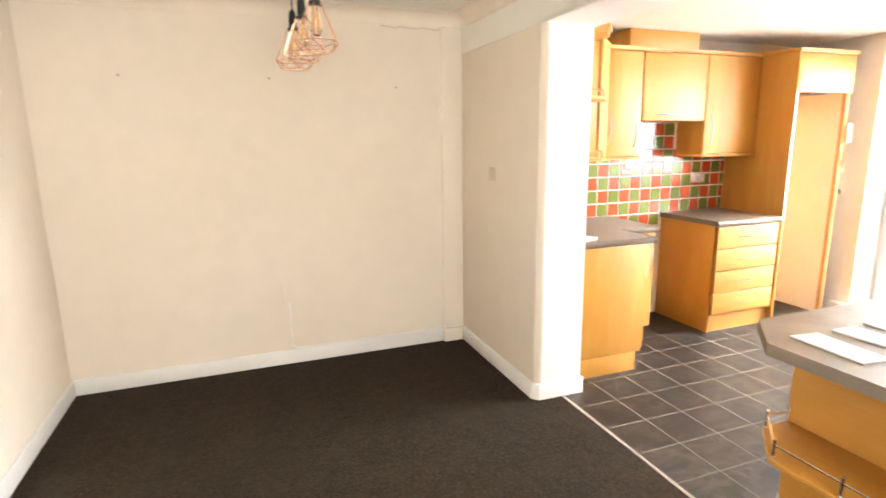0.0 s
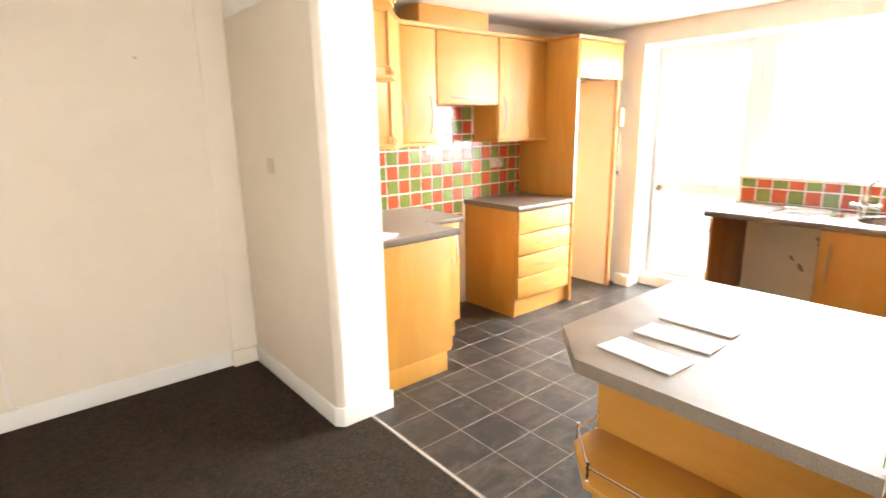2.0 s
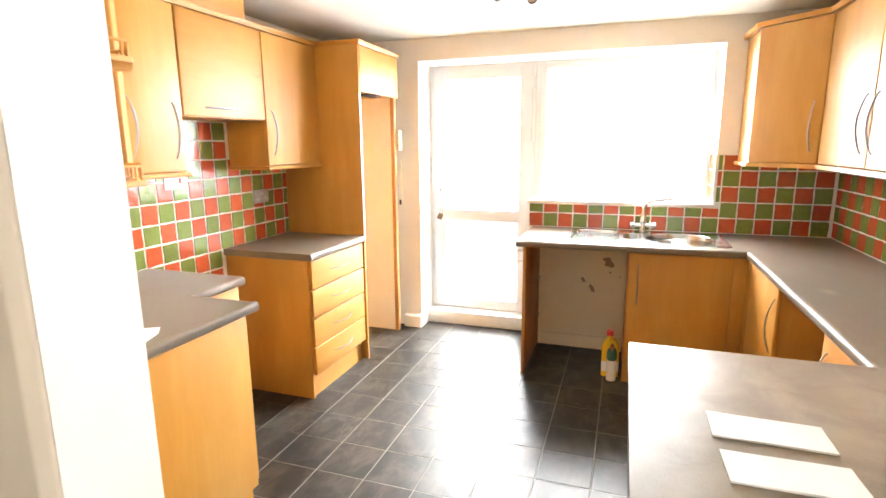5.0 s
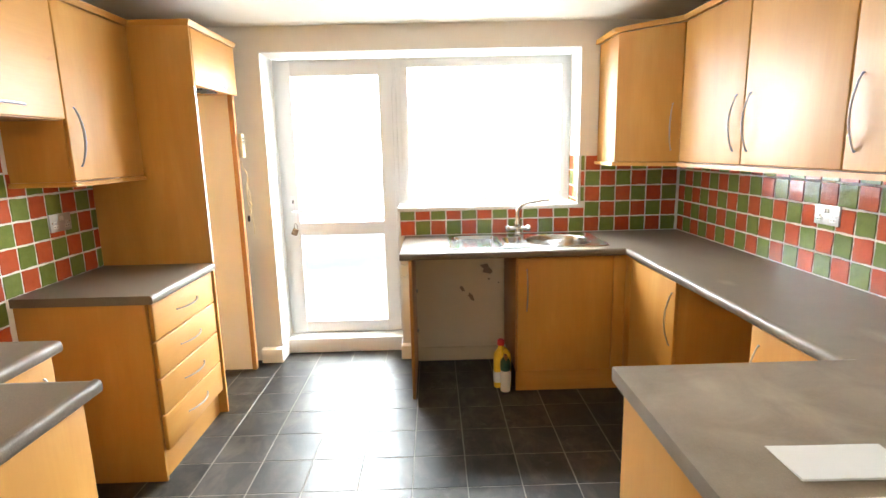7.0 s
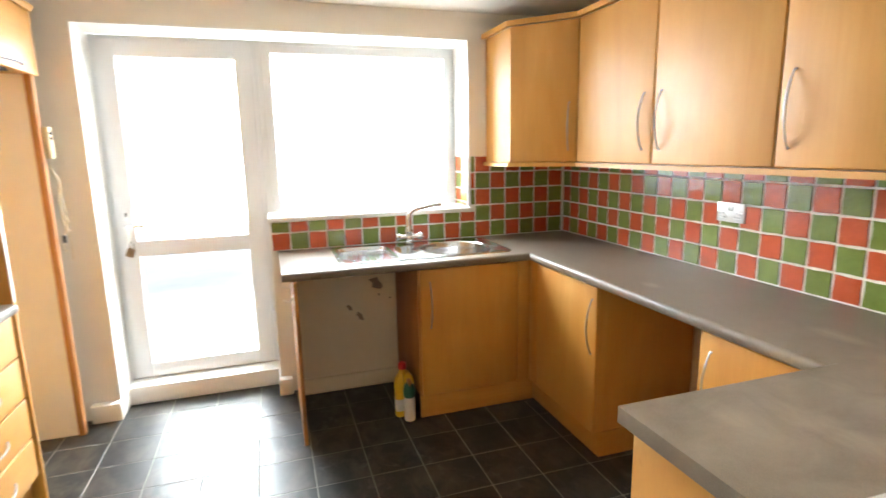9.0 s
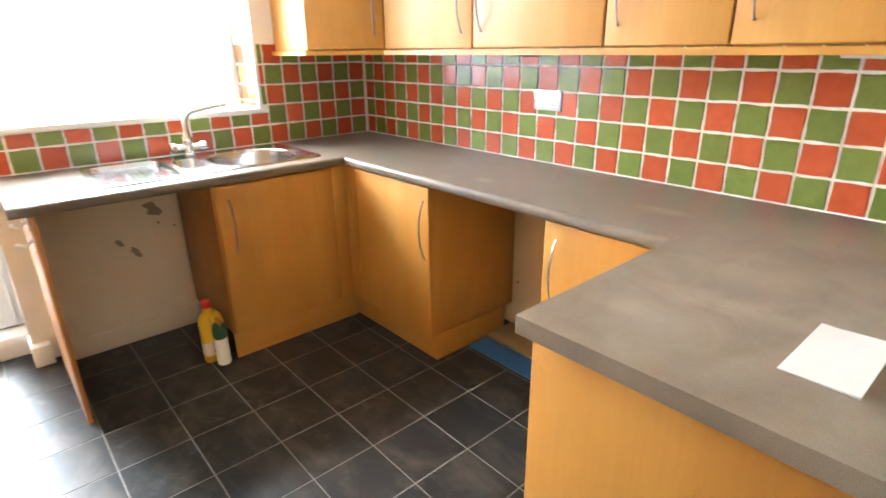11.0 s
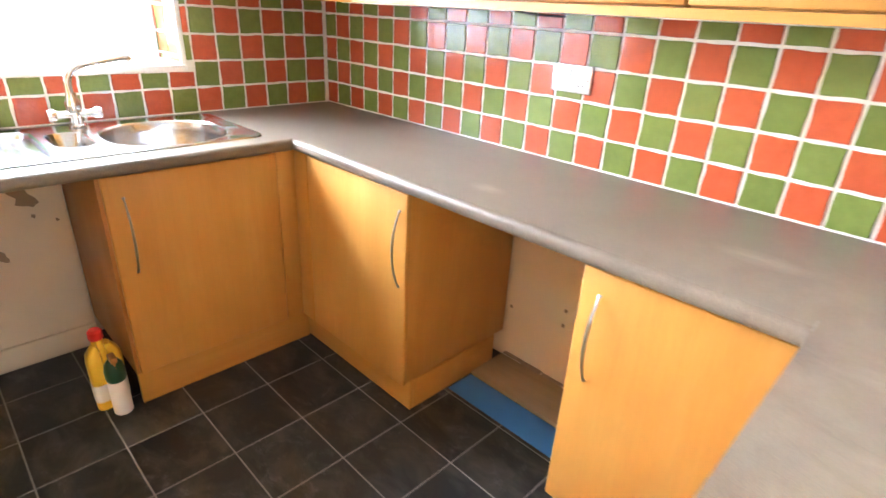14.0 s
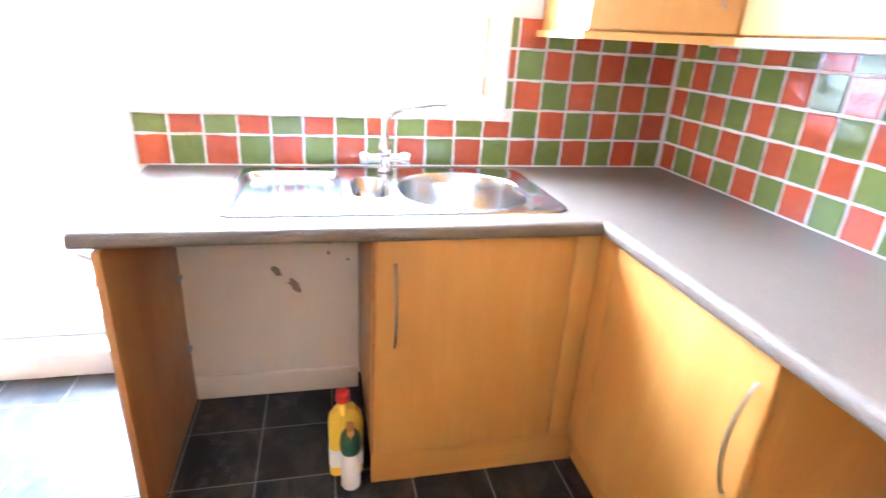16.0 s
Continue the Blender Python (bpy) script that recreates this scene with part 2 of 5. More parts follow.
# ---- mesh helpers ----


def box(x0, x1, y0, y1, z0, z1, bev=0.0, seg=2):
    bm = bmesh.new()
    bmesh.ops.create_cube(bm, size=1, matrix=Matrix.Translation(((x0 + x1) / 2, (y0 + y1) / 2, (z0 + z1) / 2)) @ Matrix.Diagonal((x1 - x0, y1 - y0, z1 - z0, 1)))
    if bev:
        bmesh.ops.bevel(bm, geom=list(bm.edges), offset=min(bev, 0.45 * min(x1 - x0, y1 - y0, z1 - z0)), segments=seg, affect="EDGES", profile=0.5)
    return bm


def prism(pts, z0, z1, bev=0.0, seg=2):
    """An upright slab over an outline of (x, y)."""
    bm = bmesh.new()
    lo = [bm.verts.new((x, y, z0)) for x, y in pts]
    hi = [bm.verts.new((x, y, z1)) for x, y in pts]
    n = len(pts)
    bm.faces.new(lo[::-1])
    bm.faces.new(hi)
    for i in range(n):
        bm.faces.new((lo[i], lo[(i + 1) % n], hi[(i + 1) % n], hi[i]))
    bmesh.ops.recalc_face_normals(bm, faces=list(bm.faces))
    if bev:
        bmesh.ops.bevel(bm, geom=list(bm.edges), offset=bev, segments=seg, affect="EDGES", profile=0.5)
    return bm


def lathe(profile, n=20, at=(0, 0, 0)):
    """A turned body from (radius, height) pairs."""
    bm = bmesh.new()
    rings = []
    for r, z in profile:
        if r < 1e-5:
            rings.append([bm.verts.new((at[0], at[1], at[2] + z))])
        else:
            rings.append([bm.verts.new((at[0] + r * math.cos(2 * math.pi * i / n), at[1] + r * math.sin(2 * math.pi * i / n), at[2] + z)) for i in range(n)])
    for a, c in zip(rings, rings[1:]):
        for i in range(n):
            j = (i + 1) % n
            f = [a[i % len(a)], a[j % len(a)], c[j % len(c)], c[i % len(c)]]
            f = list(dict.fromkeys(f))
            if len(f) > 2:
                bm.faces.new(f)
    bmesh.ops.recalc_face_normals(bm, faces=list(bm.faces))
    return bm


def tube(path, r, n=8, flat=1.0):
    """A round or flattened bar along points; r may be a list."""
    bm = bmesh.new()
    pts = [Vector(p) for p in path]
    rings = []
    up = Vector((0.31, 0.52, 0.79))
    for i, p in enumerate(pts):
        d = (pts[min(i + 1, len(pts) - 1)] - pts[max(i - 1, 0)]).normalized()
        s = d.cross(up).normalized()
        u = s.cross(d).normalized()
        rr = r[i] if isinstance(r, (list, tuple)) else r
        rings.append([bm.verts.new(p + s * rr * math.cos(2 * math.pi * k / n) + u * rr * flat * math.sin(2 * math.pi * k / n)) for k in range(n)])
    for a, c in zip(rings, rings[1:]):
        for k in range(n):
            bm.faces.new((a[k], a[(k + 1) % n], c[(k + 1) % n], c[k]))
    bm.faces.new(rings[0][::-1])
    bm.faces.new(rings[-1])
    bmesh.ops.recalc_face_normals(bm, faces=list(bm.faces))
    return bm


def merged(*bms):
    out = bmesh.new()
    for bm in bms:
        tmp = bpy.data.meshes.new("tmp")
        bm.to_mesh(tmp)
        out.from_mesh(tmp)
        bpy.data.meshes.remove(tmp)
        bm.free()
    return out


def moved(bm, m):
    bmesh.ops.transform(bm, matrix=m, verts=list(bm.verts))
    return bm


def smooth(bm, angle=35):
    for f in bm.faces:
        f.smooth = True
    for e in bm.edges:
        if len(e.link_faces) == 2 and e.calc_face_angle(0) > radians(angle):
            e.smooth = False
    return bm


def mesh_of(name, bm, material):
    smooth(bm)
    me = bpy.data.meshes.new(name)
    bm.to_mesh(me)
    bm.free()
    me.materials.append(material)
    return me


ORIGIN = {}


def thing(name, at, label, category, group="", kind=""):
    """An Empty at the base of a thing; its parts are given in world metres."""
    ob = new(name)
    ob.location = at
    ob.empty_display_size = 0.05
    ORIGIN[ob] = Vector(at)
    return tagged(ob, label, category, group, kind)


def part(name, bm, material, parent, label=""):
    moved(bm, Matrix.Translation(-ORIGIN[parent]))
    ob = new(name, mesh_of(name, bm, material))
    ob.parent = parent
    ORIGIN[ob] = ORIGIN[parent]
    if label:
        ob["label"] = label
    return ob


def solid(name, bm, material, label, category, group="", kind=""):
    """A thing of one mesh."""
    return tagged(new(name, mesh_of(name, bm, material)), label, category, group, kind)


def setting(name, bm, material, label="", category=""):
    ob = solid(name, bm, material, label or name.replace("_", " "), category or name.split("_")[0], kind="structure")
    ORIGIN[ob] = Vector((0, 0, 0))
    return ob


def bow(p0, p1, out, rise=0.026, w=0.0062):
    """A bow handle between two points, arching outwards, widest at its middle."""
    p0, p1, out = Vector(p0), Vector(p1), Vector(out).normalized()
    n = 14
    pts = [p0 - out * 0.004, p0 + out * 0.002]
    rad = [0.0062, 0.0058]
    for i in range(n + 1):
        s = i / n
        pts.append(p0.lerp(p1, 0.02 + 0.96 * s) + out * (0.006 + rise * (1 - (2 * s - 1) ** 2)))
        rad.append(0.0035 + (w - 0.0035) * (1 - abs(2 * s - 1) ** 2))
    pts += [p1 + out * 0.002, p1 - out * 0.004]
    rad += [0.0058, 0.0062]
    return tube(pts, rad, 8, 0.7)


YK = 3.62                # tiled wall with the tall housing
XW = 5.076               # window wall

# ---- structure ----
KC, DC, BEAM = 2.335, 2.42, 2.152      # kitchen ceiling, dining ceiling, underside of the beam
XL, XN0, XN1, YD = -0.89, 1.772, 2.085, 3.70
FX = 5.33                # face of the door and window frames



def skew(bm):
    """The end wall of the dining room is not quite square to the others."""
    for q in bm.verts:
        q.co.y -= (XN0 - q.co.x) * 0.004
    return bm


floor_k = setting("floor_kitchen", box(1.955, 5.6, -0.02, YK, -0.06, -0.0012), JOINT, "kitchen floor bed with pale joints between slate-look tiles", "floor")
setting("floor_dining", box(XL - 0.1, 1.945, -2.3, YD + 0.12, -0.06, 0.002), CARPET, "dark charcoal short-pile carpet", "carpet")
setting("threshold_strip", box(1.951, 1.959, 0.42, 2.55, -0.03, 0.004, 0.0015), FILLER, "pale threshold strip between carpet and tiles", "threshold strip")

setting("wall_left", box(XL - 0.15, XL, -2.45, YD + 0.2, 0, DC), PAINT, "cream painted plaster wall", "wall")
wall_north = setting("wall_north", skew(box(XL - 0.02, XN0, YD, YD + 0.2, 0, DC)), PAINT, "cream painted plaster wall with filled marks", "wall")
wall_nib_far = setting("wall_nib_far", prism([(XN0, YD + 0.2), (XN0, 2.585), (1.798, 2.557), (XN1, 2.555), (XN1, YD + 0.2)], 0, BEAM, 0.006, 2), PAINT, "cream painted partition wall with a rounded corner", "wall")
# Whiter skin: the end face's brightness under window light is put into its colour.
setting("nib_facing", box(1.806, XN1 - 0.004, 2.551, 2.5555, 0.104, BEAM - 0.001), PAINT_WHITE, "paler skin on the partition end for the window light it catches", "wall")
setting("wall_nib_near", merged(box(XN0, 2.13, -0.0, 0.42, 0, BEAM), box(XN0, 2.13, -2.45, 0.0, 0, BEAM)), PAINT, "cream painted partition wall", "wall")
setting("beam", box(XN0, 2.13, -2.45, YD + 0.2, BEAM, DC + 0.05), PAINT_WHITE, "white plastered beam over the wide opening", "beam")
wall_tiled = setting("wall_cooker", box(XN1, 5.6, YK, YK + 0.2, -0.05, KC), PAINT, "cream kitchen wall behind tiled splashback", "wall")
wall_right = setting("wall_sockets", box(2.13, 5.6, -0.2, 0, -0.05, KC), PAINT_WARM, "cream kitchen wall behind long tiled splashback", "wall")
Y0, Y1, YM, ZT, ZS = 0.72, 2.892, 1.995, 2.172, 1.085
wall_window = setting("wall_window", merged(
    box(XW, XW + 0.3, 0, Y0, -0.05, KC), box(XW, XW + 0.3, Y1, YK, -0.05, KC), box(XW, XW + 0.3, Y0, Y1, ZT, KC), box(XW, XW + 0.3, Y0, YM, -0.05, ZS)),
    PAINT_GLARE, "cream kitchen wall paled by window glare round a door and window opening", "wall")
setting("wall_south", merged(
    box(XL, -0.55, -2.45, -2.3, 0, DC), box(1.25, XN0, -2.45, -2.3, 0, DC), box(-0.55, 1.25, -2.45, -2.3, 0, 0.75), box(-0.55, 1.25, -2.45, -2.3, 2.12, DC)),
    PAINT, "cream wall with a window opening", "wall")
setting("ceiling_kitchen", box(2.13, 5.6, -0.2, YK + 0.2, KC, KC + 0.1), CEIL, "white painted kitchen ceiling", "ceiling")
setting("ceiling_dining", box(XL - 0.1, XN0, -2.45, YD + 0.2, DC, DC + 0.1), CEIL, "white painted dining ceiling", "ceiling")
# Added emitter: whitens the view through the panes and lights the room a little.
WHITE_GLOW, nt, b = mat("white_glow", (0.8, 0.8, 0.8), 1.0)
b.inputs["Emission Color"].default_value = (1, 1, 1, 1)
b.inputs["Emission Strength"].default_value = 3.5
setting("backdrop", box(15, 15.2, -24, 28, -0.15, 7), WHITE_GLOW, "glowing white sheet added outside to whiten the window and door view", "backdrop")
setting("ground", box(5.38, 60, -40, 40, -0.25, -0.15), PATIO, "pale concrete patio outside", "ground")


def coving(pts_from, pts_to, inward):
    """Concave coving between wall and ceiling."""
    a, c, n = Vector(pts_from), Vector(pts_to), Vector(inward)
    bm = bmesh.new()
    prof = [(0.0, -0.095), (0.008, -0.095)] + [(0.008 + 0.08 * (1 - math.cos(k * math.pi / 12)), -0.088 + 0.08 * math.sin(k * math.pi / 12)) for k in range(7)] + [(0.095, 0.0), (0, 0)]
    rows = [[bm.verts.new(p + n * u + Vector((0, 0, w))) for u, w in prof] for p in (a, c)]
    for i in range(len(prof)):
        j = (i + 1) % len(prof)
        bm.faces.new((rows[0][i], rows[0][j], rows[1][j], rows[1][i]))
    bm.faces.new(rows[0])
    bm.faces.new(rows[1][::-1])
    bmesh.ops.recalc_face_normals(bm, faces=list(bm.faces))
    return bm


setting("coving_north", skew(coving((XL, YD, DC), (XN0, YD, DC), (0, -1, 0))), PAINT, "cream painted plaster coving", "coving")
setting("coving_west", coving((XL, -2.3, DC), (XL, YD - 0.095, DC), (1, 0, 0)), PAINT, "cream painted plaster coving", "coving")
setting("coving_east", coving((XN0, -2.3, DC), (XN0, YD - 0.095, DC), (-1, 0, 0)), PAINT, "cream painted plaster coving", "coving")


def skirt(x0, x1, y0, y1, h=0.105):
    return box(x0, x1, y0, y1, 0.0, h, 0.006, 2)


setting("baseboard_north", skew(skirt(XL + 0.018, 1.60, YD - 0.018, YD)), GLOSS, "white gloss skirting board", "skirting")
setting("baseboard_west", skirt(XL, XL + 0.018, -2.3, YD - 0.012), GLOSS, "white gloss skirting board", "skirting")
setting("baseboard_nib", merged(prism([(XN0 - 0.018, YD - 0.045), (XN0 - 0.018, 2.578), (1.789, 2.539), (XN1 + 0.012, 2.537), (XN1 + 0.012, 2.554), (1.798, 2.556), (XN0, 2.585), (XN0, YD - 0.045)], 0, 0.105, 0.005, 2)), GLOSS, "white gloss skirting board round the wall end", "skirting")
setting("baseboard_nib_near", skirt(XN0 - 0.018, XN0, -2.3, 0.42), GLOSS, "white gloss skirting board", "skirting")
setting("baseboard_window", merged(skirt(XW - 0.06, XW, Y1 - 0.017, 3.03), skirt(XW + 0.001, FX - 0.13, Y1 - 0.018, Y1), skirt(XW - 0.06, XW, 1.93, YM + 0.015), skirt(XW + 0.001, FX - 0.13, YM, YM + 0.016)), GLOSS, "white gloss skirting board", "skirting")
setting("pipe_boxing", merged(box(1.61, XN0, YD - 0.018, YD + 0.01, 0.0, DC - 0.09, 0.004), skirt(1.60, XN0, YD - 0.05, YD - 0.019)), PAINT, "shallow painted pipe boxing in the corner", "boxing")
setting("corner_bead_beam", box(XN0 - 0.006, XN0 + 0.03, 0.42, 2.55, BEAM - 0.006, BEAM + 0.03, 0.004), PAINT_WHITE, "white painted edge bead along the beam", "trim")

# the white lined reveal of the opening, step and sill
for nm, bm in (("reveal_door_side", box(XW - 0.004, FX, Y1 - 0.004, Y1 + 0.006, 0.105, ZT)),
               ("reveal_head", box(XW - 0.004, FX, Y0 - 0.004, Y1 + 0.006, ZT - 0.004, ZT + 0.006)),
               ("reveal_window_side", box(XW - 0.004, FX, Y0 - 0.006, Y0 + 0.004, 1.45, ZT)),
               ("reveal_post", box(XW - 0.004, FX, YM - 0.006, YM + 0.004, 0, ZS))):
    setting(nm, bm, GLOSS, "white painted window and door reveal", "reveal")
setting("window_sill", box(XW - 0.022, FX, Y0 - 0.008, YM + 0.012, ZS, ZS + 0.026, 0.006), GLOSS, "white gloss window sill", "window sill")
setting("door_step", box(5.20, 5.42, YM + 0.004, Y1 - 0.005, 0, 0.112, 0.008), GLOSS, "white painted raised step under the back door", "door step")


def framed(name, y0, y1, z0, z1, w, x=FX, d=0.07, rail=None, wb=None):
    """Four bars and, if given, a middle rail."""
    wb = wb or w
    bars = [box(x, x + d, y0, y0 + w, z0, z1, 0.006), box(x, x + d, y1 - w, y1, z0, z1, 0.006),
            box(x + 0.001, x + d - 0.001, y0 + w - 0.004, y1 - w + 0.004, z1 - w, z1, 0.006), box(x + 0.001, x + d - 0.001, y0 + w - 0.004, y1 - w + 0.004, z0, z0 + wb, 0.006)]
    if rail:
        bars.append(box(x + 0.002, x + d - 0.002, y0 + w - 0.004, y1 - w + 0.004, rail[0], rail[1], 0.006))
    return merged(*bars)


door = thing("door_1", (FX, 2.43, 0.112), "white plastic glazed back door, closed, with two panes", "door", kind="structure")
part("outer_frame", framed("f", 2.0, 2.886, 0.112, ZT - 0.006, 0.045, FX + 0.012, 0.06), UPVC, door)
leaf = part("door_leaf", framed("l", 2.03, 2.856, 0.12, 2.145, 0.098, FX, 0.06, (0.888, 0.985), 0.088), UPVC, door)
for z0, z1 in ((0.198, 0.895), (0.98, 2.055)):
    pane = part("pane", box(FX + 0.028, FX + 0.034, 2.12, 2.766, z0, z1), GLASS, leaf)
    pane.visible_shadow = False
part("handle_plate", box(FX - 0.009, FX, 2.783, 2.817, 0.955, 1.185, 0.004), UPVC, leaf)
part("keyhole", box(FX - 0.0105, FX - 0.008, 2.795, 2.805, 1.135, 1.16, 0.001), DARK, leaf)
part("lever", tube([(FX - 0.006, 2.80, 1.08), (FX - 0.045, 2.80, 1.08), (FX - 0.048, 2.79, 1.08), (FX - 0.045, 2.70, 1.077)], 0.008), CHROME, leaf)
for z in (0.42, 1.50, 2.0):
    part("hinge", box(FX - 0.014, FX + 0.002, 2.012, 2.03, z - 0.045, z + 0.045, 0.004), UPVC, leaf)
lock = thing("padlock", (FX - 0.03, 2.79, 0.93), "small aged bronze padlock hanging from the door handle", "padlock")
part("body", moved(box(-0.013, 0.013, -0.022, 0.022, -0.052, 0.0, 0.007), Matrix.Translation((FX - 0.032, 2.785, 0.947)) @ Matrix.Rotation(radians(22), 4, "X")), BRONZE, lock)
part("shackle", tube([(FX - 0.032, 2.795, 0.94), (FX - 0.032, 2.797, 0.975), (FX - 0.032, 2.785, 0.99), (FX - 0.032, 2.775, 0.975), (FX - 0.032, 2.775, 0.94)], 0.004), SATIN, lock)

win = thing("window_1", (FX, 1.35, ZS + 0.026), "white plastic casement window above the sink", "window", kind="structure")
part("window_frame", framed("f", Y0 + 0.004, 2.0, ZS + 0.026, ZT - 0.006, 0.045, FX + 0.012, 0.06), UPVC, win)
sash = part("sash", framed("s", Y0 + 0.03, 1.965, ZS + 0.05, ZT - 0.03, 0.05, FX, 0.06), UPVC, win)
pane = part("pane", box(FX + 0.028, FX + 0.034, Y0 + 0.07, 1.925, ZS + 0.09, ZT - 0.07), GLASS, sash)
pane.visible_shadow = False
part("latch", tube([(FX - 0.004, 1.30, ZS + 0.075), (FX - 0.03, 1.30, ZS + 0.078), (FX - 0.032, 1.24, ZS + 0.085)], 0.007), UPVC, sash)
part("hinge", box(FX - 0.012, FX, 1.955, 1.975, ZS + 0.06, ZS + 0.13, 0.003), UPVC, sash)

# ---- kitchen units ----


def carcass(x0, x1, y0, y1, z0, z1, t=0.016):
    """Five boards open to nowhere: sides, back, top and bottom."""
    return merged(box(x0, x0 + t, y0, y1, z0, z1, 0.001), box(x1 - t, x1, y0, y1, z0, z1, 0.001), box(x0 + t, x1 - t, y0 + 0.001, y1 - 0.001, z0 + 0.001, z0 + t),
                  box(x0 + t, x1 - t, y0 + 0.001, y1 - 0.001, z1 - t, z1 - 0.001), box(x0 + t, x1 - t, (y0 + y1) / 2 - 0.004, (y0 + y1) / 2 + 0.004, z0 + t, z1 - t))


def slab(x0, x1, y0, y1, z0, z1):
    return box(x0, x1, y0, y1, z0, z1, 0.005, 3)


PL = 0.135     # plinth height
UB = WT - TH   # underside of the worktop

# sink cabinet, doors face the room along -x
c = thing("sink_cabinet", (4.74, 0.95, 0), "beech-effect base cabinet under the sink, door closed", "cabinet", "base cabinets")
part("side_panel", box(4.445, 4.98, 1.245, 1.262, PL, UB - 0.002, 0.001), BEECH_DARK, c)
part("base_board", box(4.445, 4.98, 0.62, 1.244, PL, PL + 0.016), BEECH_DARK, c)
part("side_panel", box(4.45, 4.98, 0.602, 0.619, PL, UB - 0.002), BEECH_DARK, c)
part("plinth", box(4.456, 4.474, 0.56, 1.258, 0, PL + 0.004, 0.001), BEECH_Y, c)
d = part("door", slab(4.424, 4.443, 0.675, 1.252, PL + 0.008, UB - 0.008), BEECH, c)
part("handle", bow((4.424, 1.198, 0.535), (4.424, 1.198, 0.79), (-1, 0, 0)), SATIN, d, "satin metal bow handle")
part("corner_post", box(4.425, 4.443, 0.596, 0.673, PL + 0.008, UB - 0.006, 0.002), BEECH, c)

# corner cabinet on the socket wall, doors face +y
c = thing("corner_cabinet", (4.1, 0.3, 0), "beech-effect corner base cabinet with exposed side panel", "cabinet", "base cabinets")
part("body", merged(box(3.782, 3.80, 0.02, 0.582, PL, UB - 0.002, 0.001), box(3.80, 4.44, 0.02, 0.582, PL + 0.001, PL + 0.016)), BEECH, c)
part("plinth", merged(box(3.783, 4.474, 0.535, 0.552, 0, PL - 0.001, 0.001), box(3.783, 3.80, 0.075, 0.534, 0, PL - 0.007, 0.001)), BEECH_X, c)
d = part("door", slab(3.768, 4.335, 0.583, 0.602, PL + 0.008, UB - 0.008), BEECH, c)
part("handle", bow((3.80, 0.602, 0.535), (3.80, 0.602, 0.80), (0, 1, 0)), SATIN, d, "satin metal bow handle")
part("corner_post", box(4.338, 4.431, 0.584, 0.601, PL + 0.008, UB - 0.006, 0.002), BEECH, c)

# cabinet beside the appliance gap
c = thing("base_cabinet", (2.92, 0.3, 0), "beech-effect base cabinet beside the appliance gap", "cabinet", "base cabinets")
part("body", merged(box(3.134, 3.152, 0.02, 0.58, PL, UB - 0.002, 0.001), box(2.70, 3.134, 0.02, 0.58, PL + 0.001, PL + 0.016), box(2.70, 2.716, 0.02, 0.58, PL + 0.016, UB - 0.002)), BEECH, c)
part("plinth", merged(box(2.70, 3.147, 0.545, 0.562, 0, PL, 0.001), box(3.129, 3.147, 0.05, 0.544, 0, PL - 0.002, 0.001)), BEECH_X, c)
d = part("door", slab(2.705, 3.156, 0.581, 0.60, PL + 0.008, UB - 0.008), BEECH, c)
part("handle", bow((3.105, 0.60, 0.565), (3.105, 0.60, 0.80), (0, 1, 0)), SATIN, d, "satin metal bow handle")

# peninsula cabinet with open display shelves towards the dining room
c = thing("peninsula_cabinet", (2.3, 0.9, 0), "beech-effect peninsula cabinet with open shelves at its back", "cabinet", "base cabinets")
part("end_panel", box(2.09, 2.688, 1.216, 1.234, 0.0, UB - 0.002, 0.001), BEECH, c)
part("inner_panel", box(2.67, 2.687, 0.62, 1.215, PL, UB - 0.002, 0.001), BEECH, c)
part("back_panel", box(2.076, 2.09, 0.43, 1.2335, 0.0, UB - 0.022, 0.001), BEECH_Y, c)
part("plinth", box(2.62, 2.638, 0.56, 1.21, 0, PL, 0.001), BEECH_Y, c)
outline = [(2.075, 0.425), (2.075, 1.232), (1.945, 1.232), (1.79, 1.082), (1.79, 0.425)]
for z in (0.848, 0.48, 0.11):
    s = part("shelf", prism(outline, z, z + 0.02, 0.003), BEECH_Y, c)
    if z < 0.8:
        rim = [(2.06, 1.22), (1.95, 1.22), (1.802, 1.077), (1.802, 0.86), (1.802, 0.645), (1.802, 0.435)]
        part("gallery_rail", merged(*[tube([(*a, z + 0.068), (*e, z + 0.068)], 0.0032, 6) for a, e in zip(rim, rim[1:])]), CHROME, s, "thin chrome gallery rail")
        for px, py in rim:
            part("gallery_post", lathe([(0.0, 0.0), (0.007, 0.0), (0.007, 0.006), (0.004, 0.01), (0.006, 0.022), (0.004, 0.034), (0.006, 0.046), (0.004, 0.058), (0.006, 0.07), (0.0, 0.076)], 10, (px, py, z + 0.018)), CHROME, s)

# end panel of the empty washing-machine bay
c = thing("bay_end_panel", (4.7, 1.895, 0), "upright beech end panel of an empty appliance bay", "panel")
part("panel", box(4.378, 4.985, 1.886, 1.905, 0, UB - 0.002, 0.001), BEECH_DARK, c)
for z in (0.235, 0.525):
    part("hinge_plate", box(4.93, 4.972, 1.874, 1.887, z, z + 0.016, 0.003), SATIN, c)
c = thing("towel_hook", (4.46, 1.92, 0.74), "small white plastic towel hooks on the end panel", "hook")
for x, z in ((4.43, 0.81), (4.40, 0.745)):
    part("hook", merged(box(x, x + 0.03, 1.905, 1.909, z, z + 0.05, 0.001), tube([(x + 0.015, 1.906, z + 0.04), (x + 0.005, 1.93, z + 0.02), (x, 1.955, z + 0.035)], 0.006, 6)), PLASTIC, c)
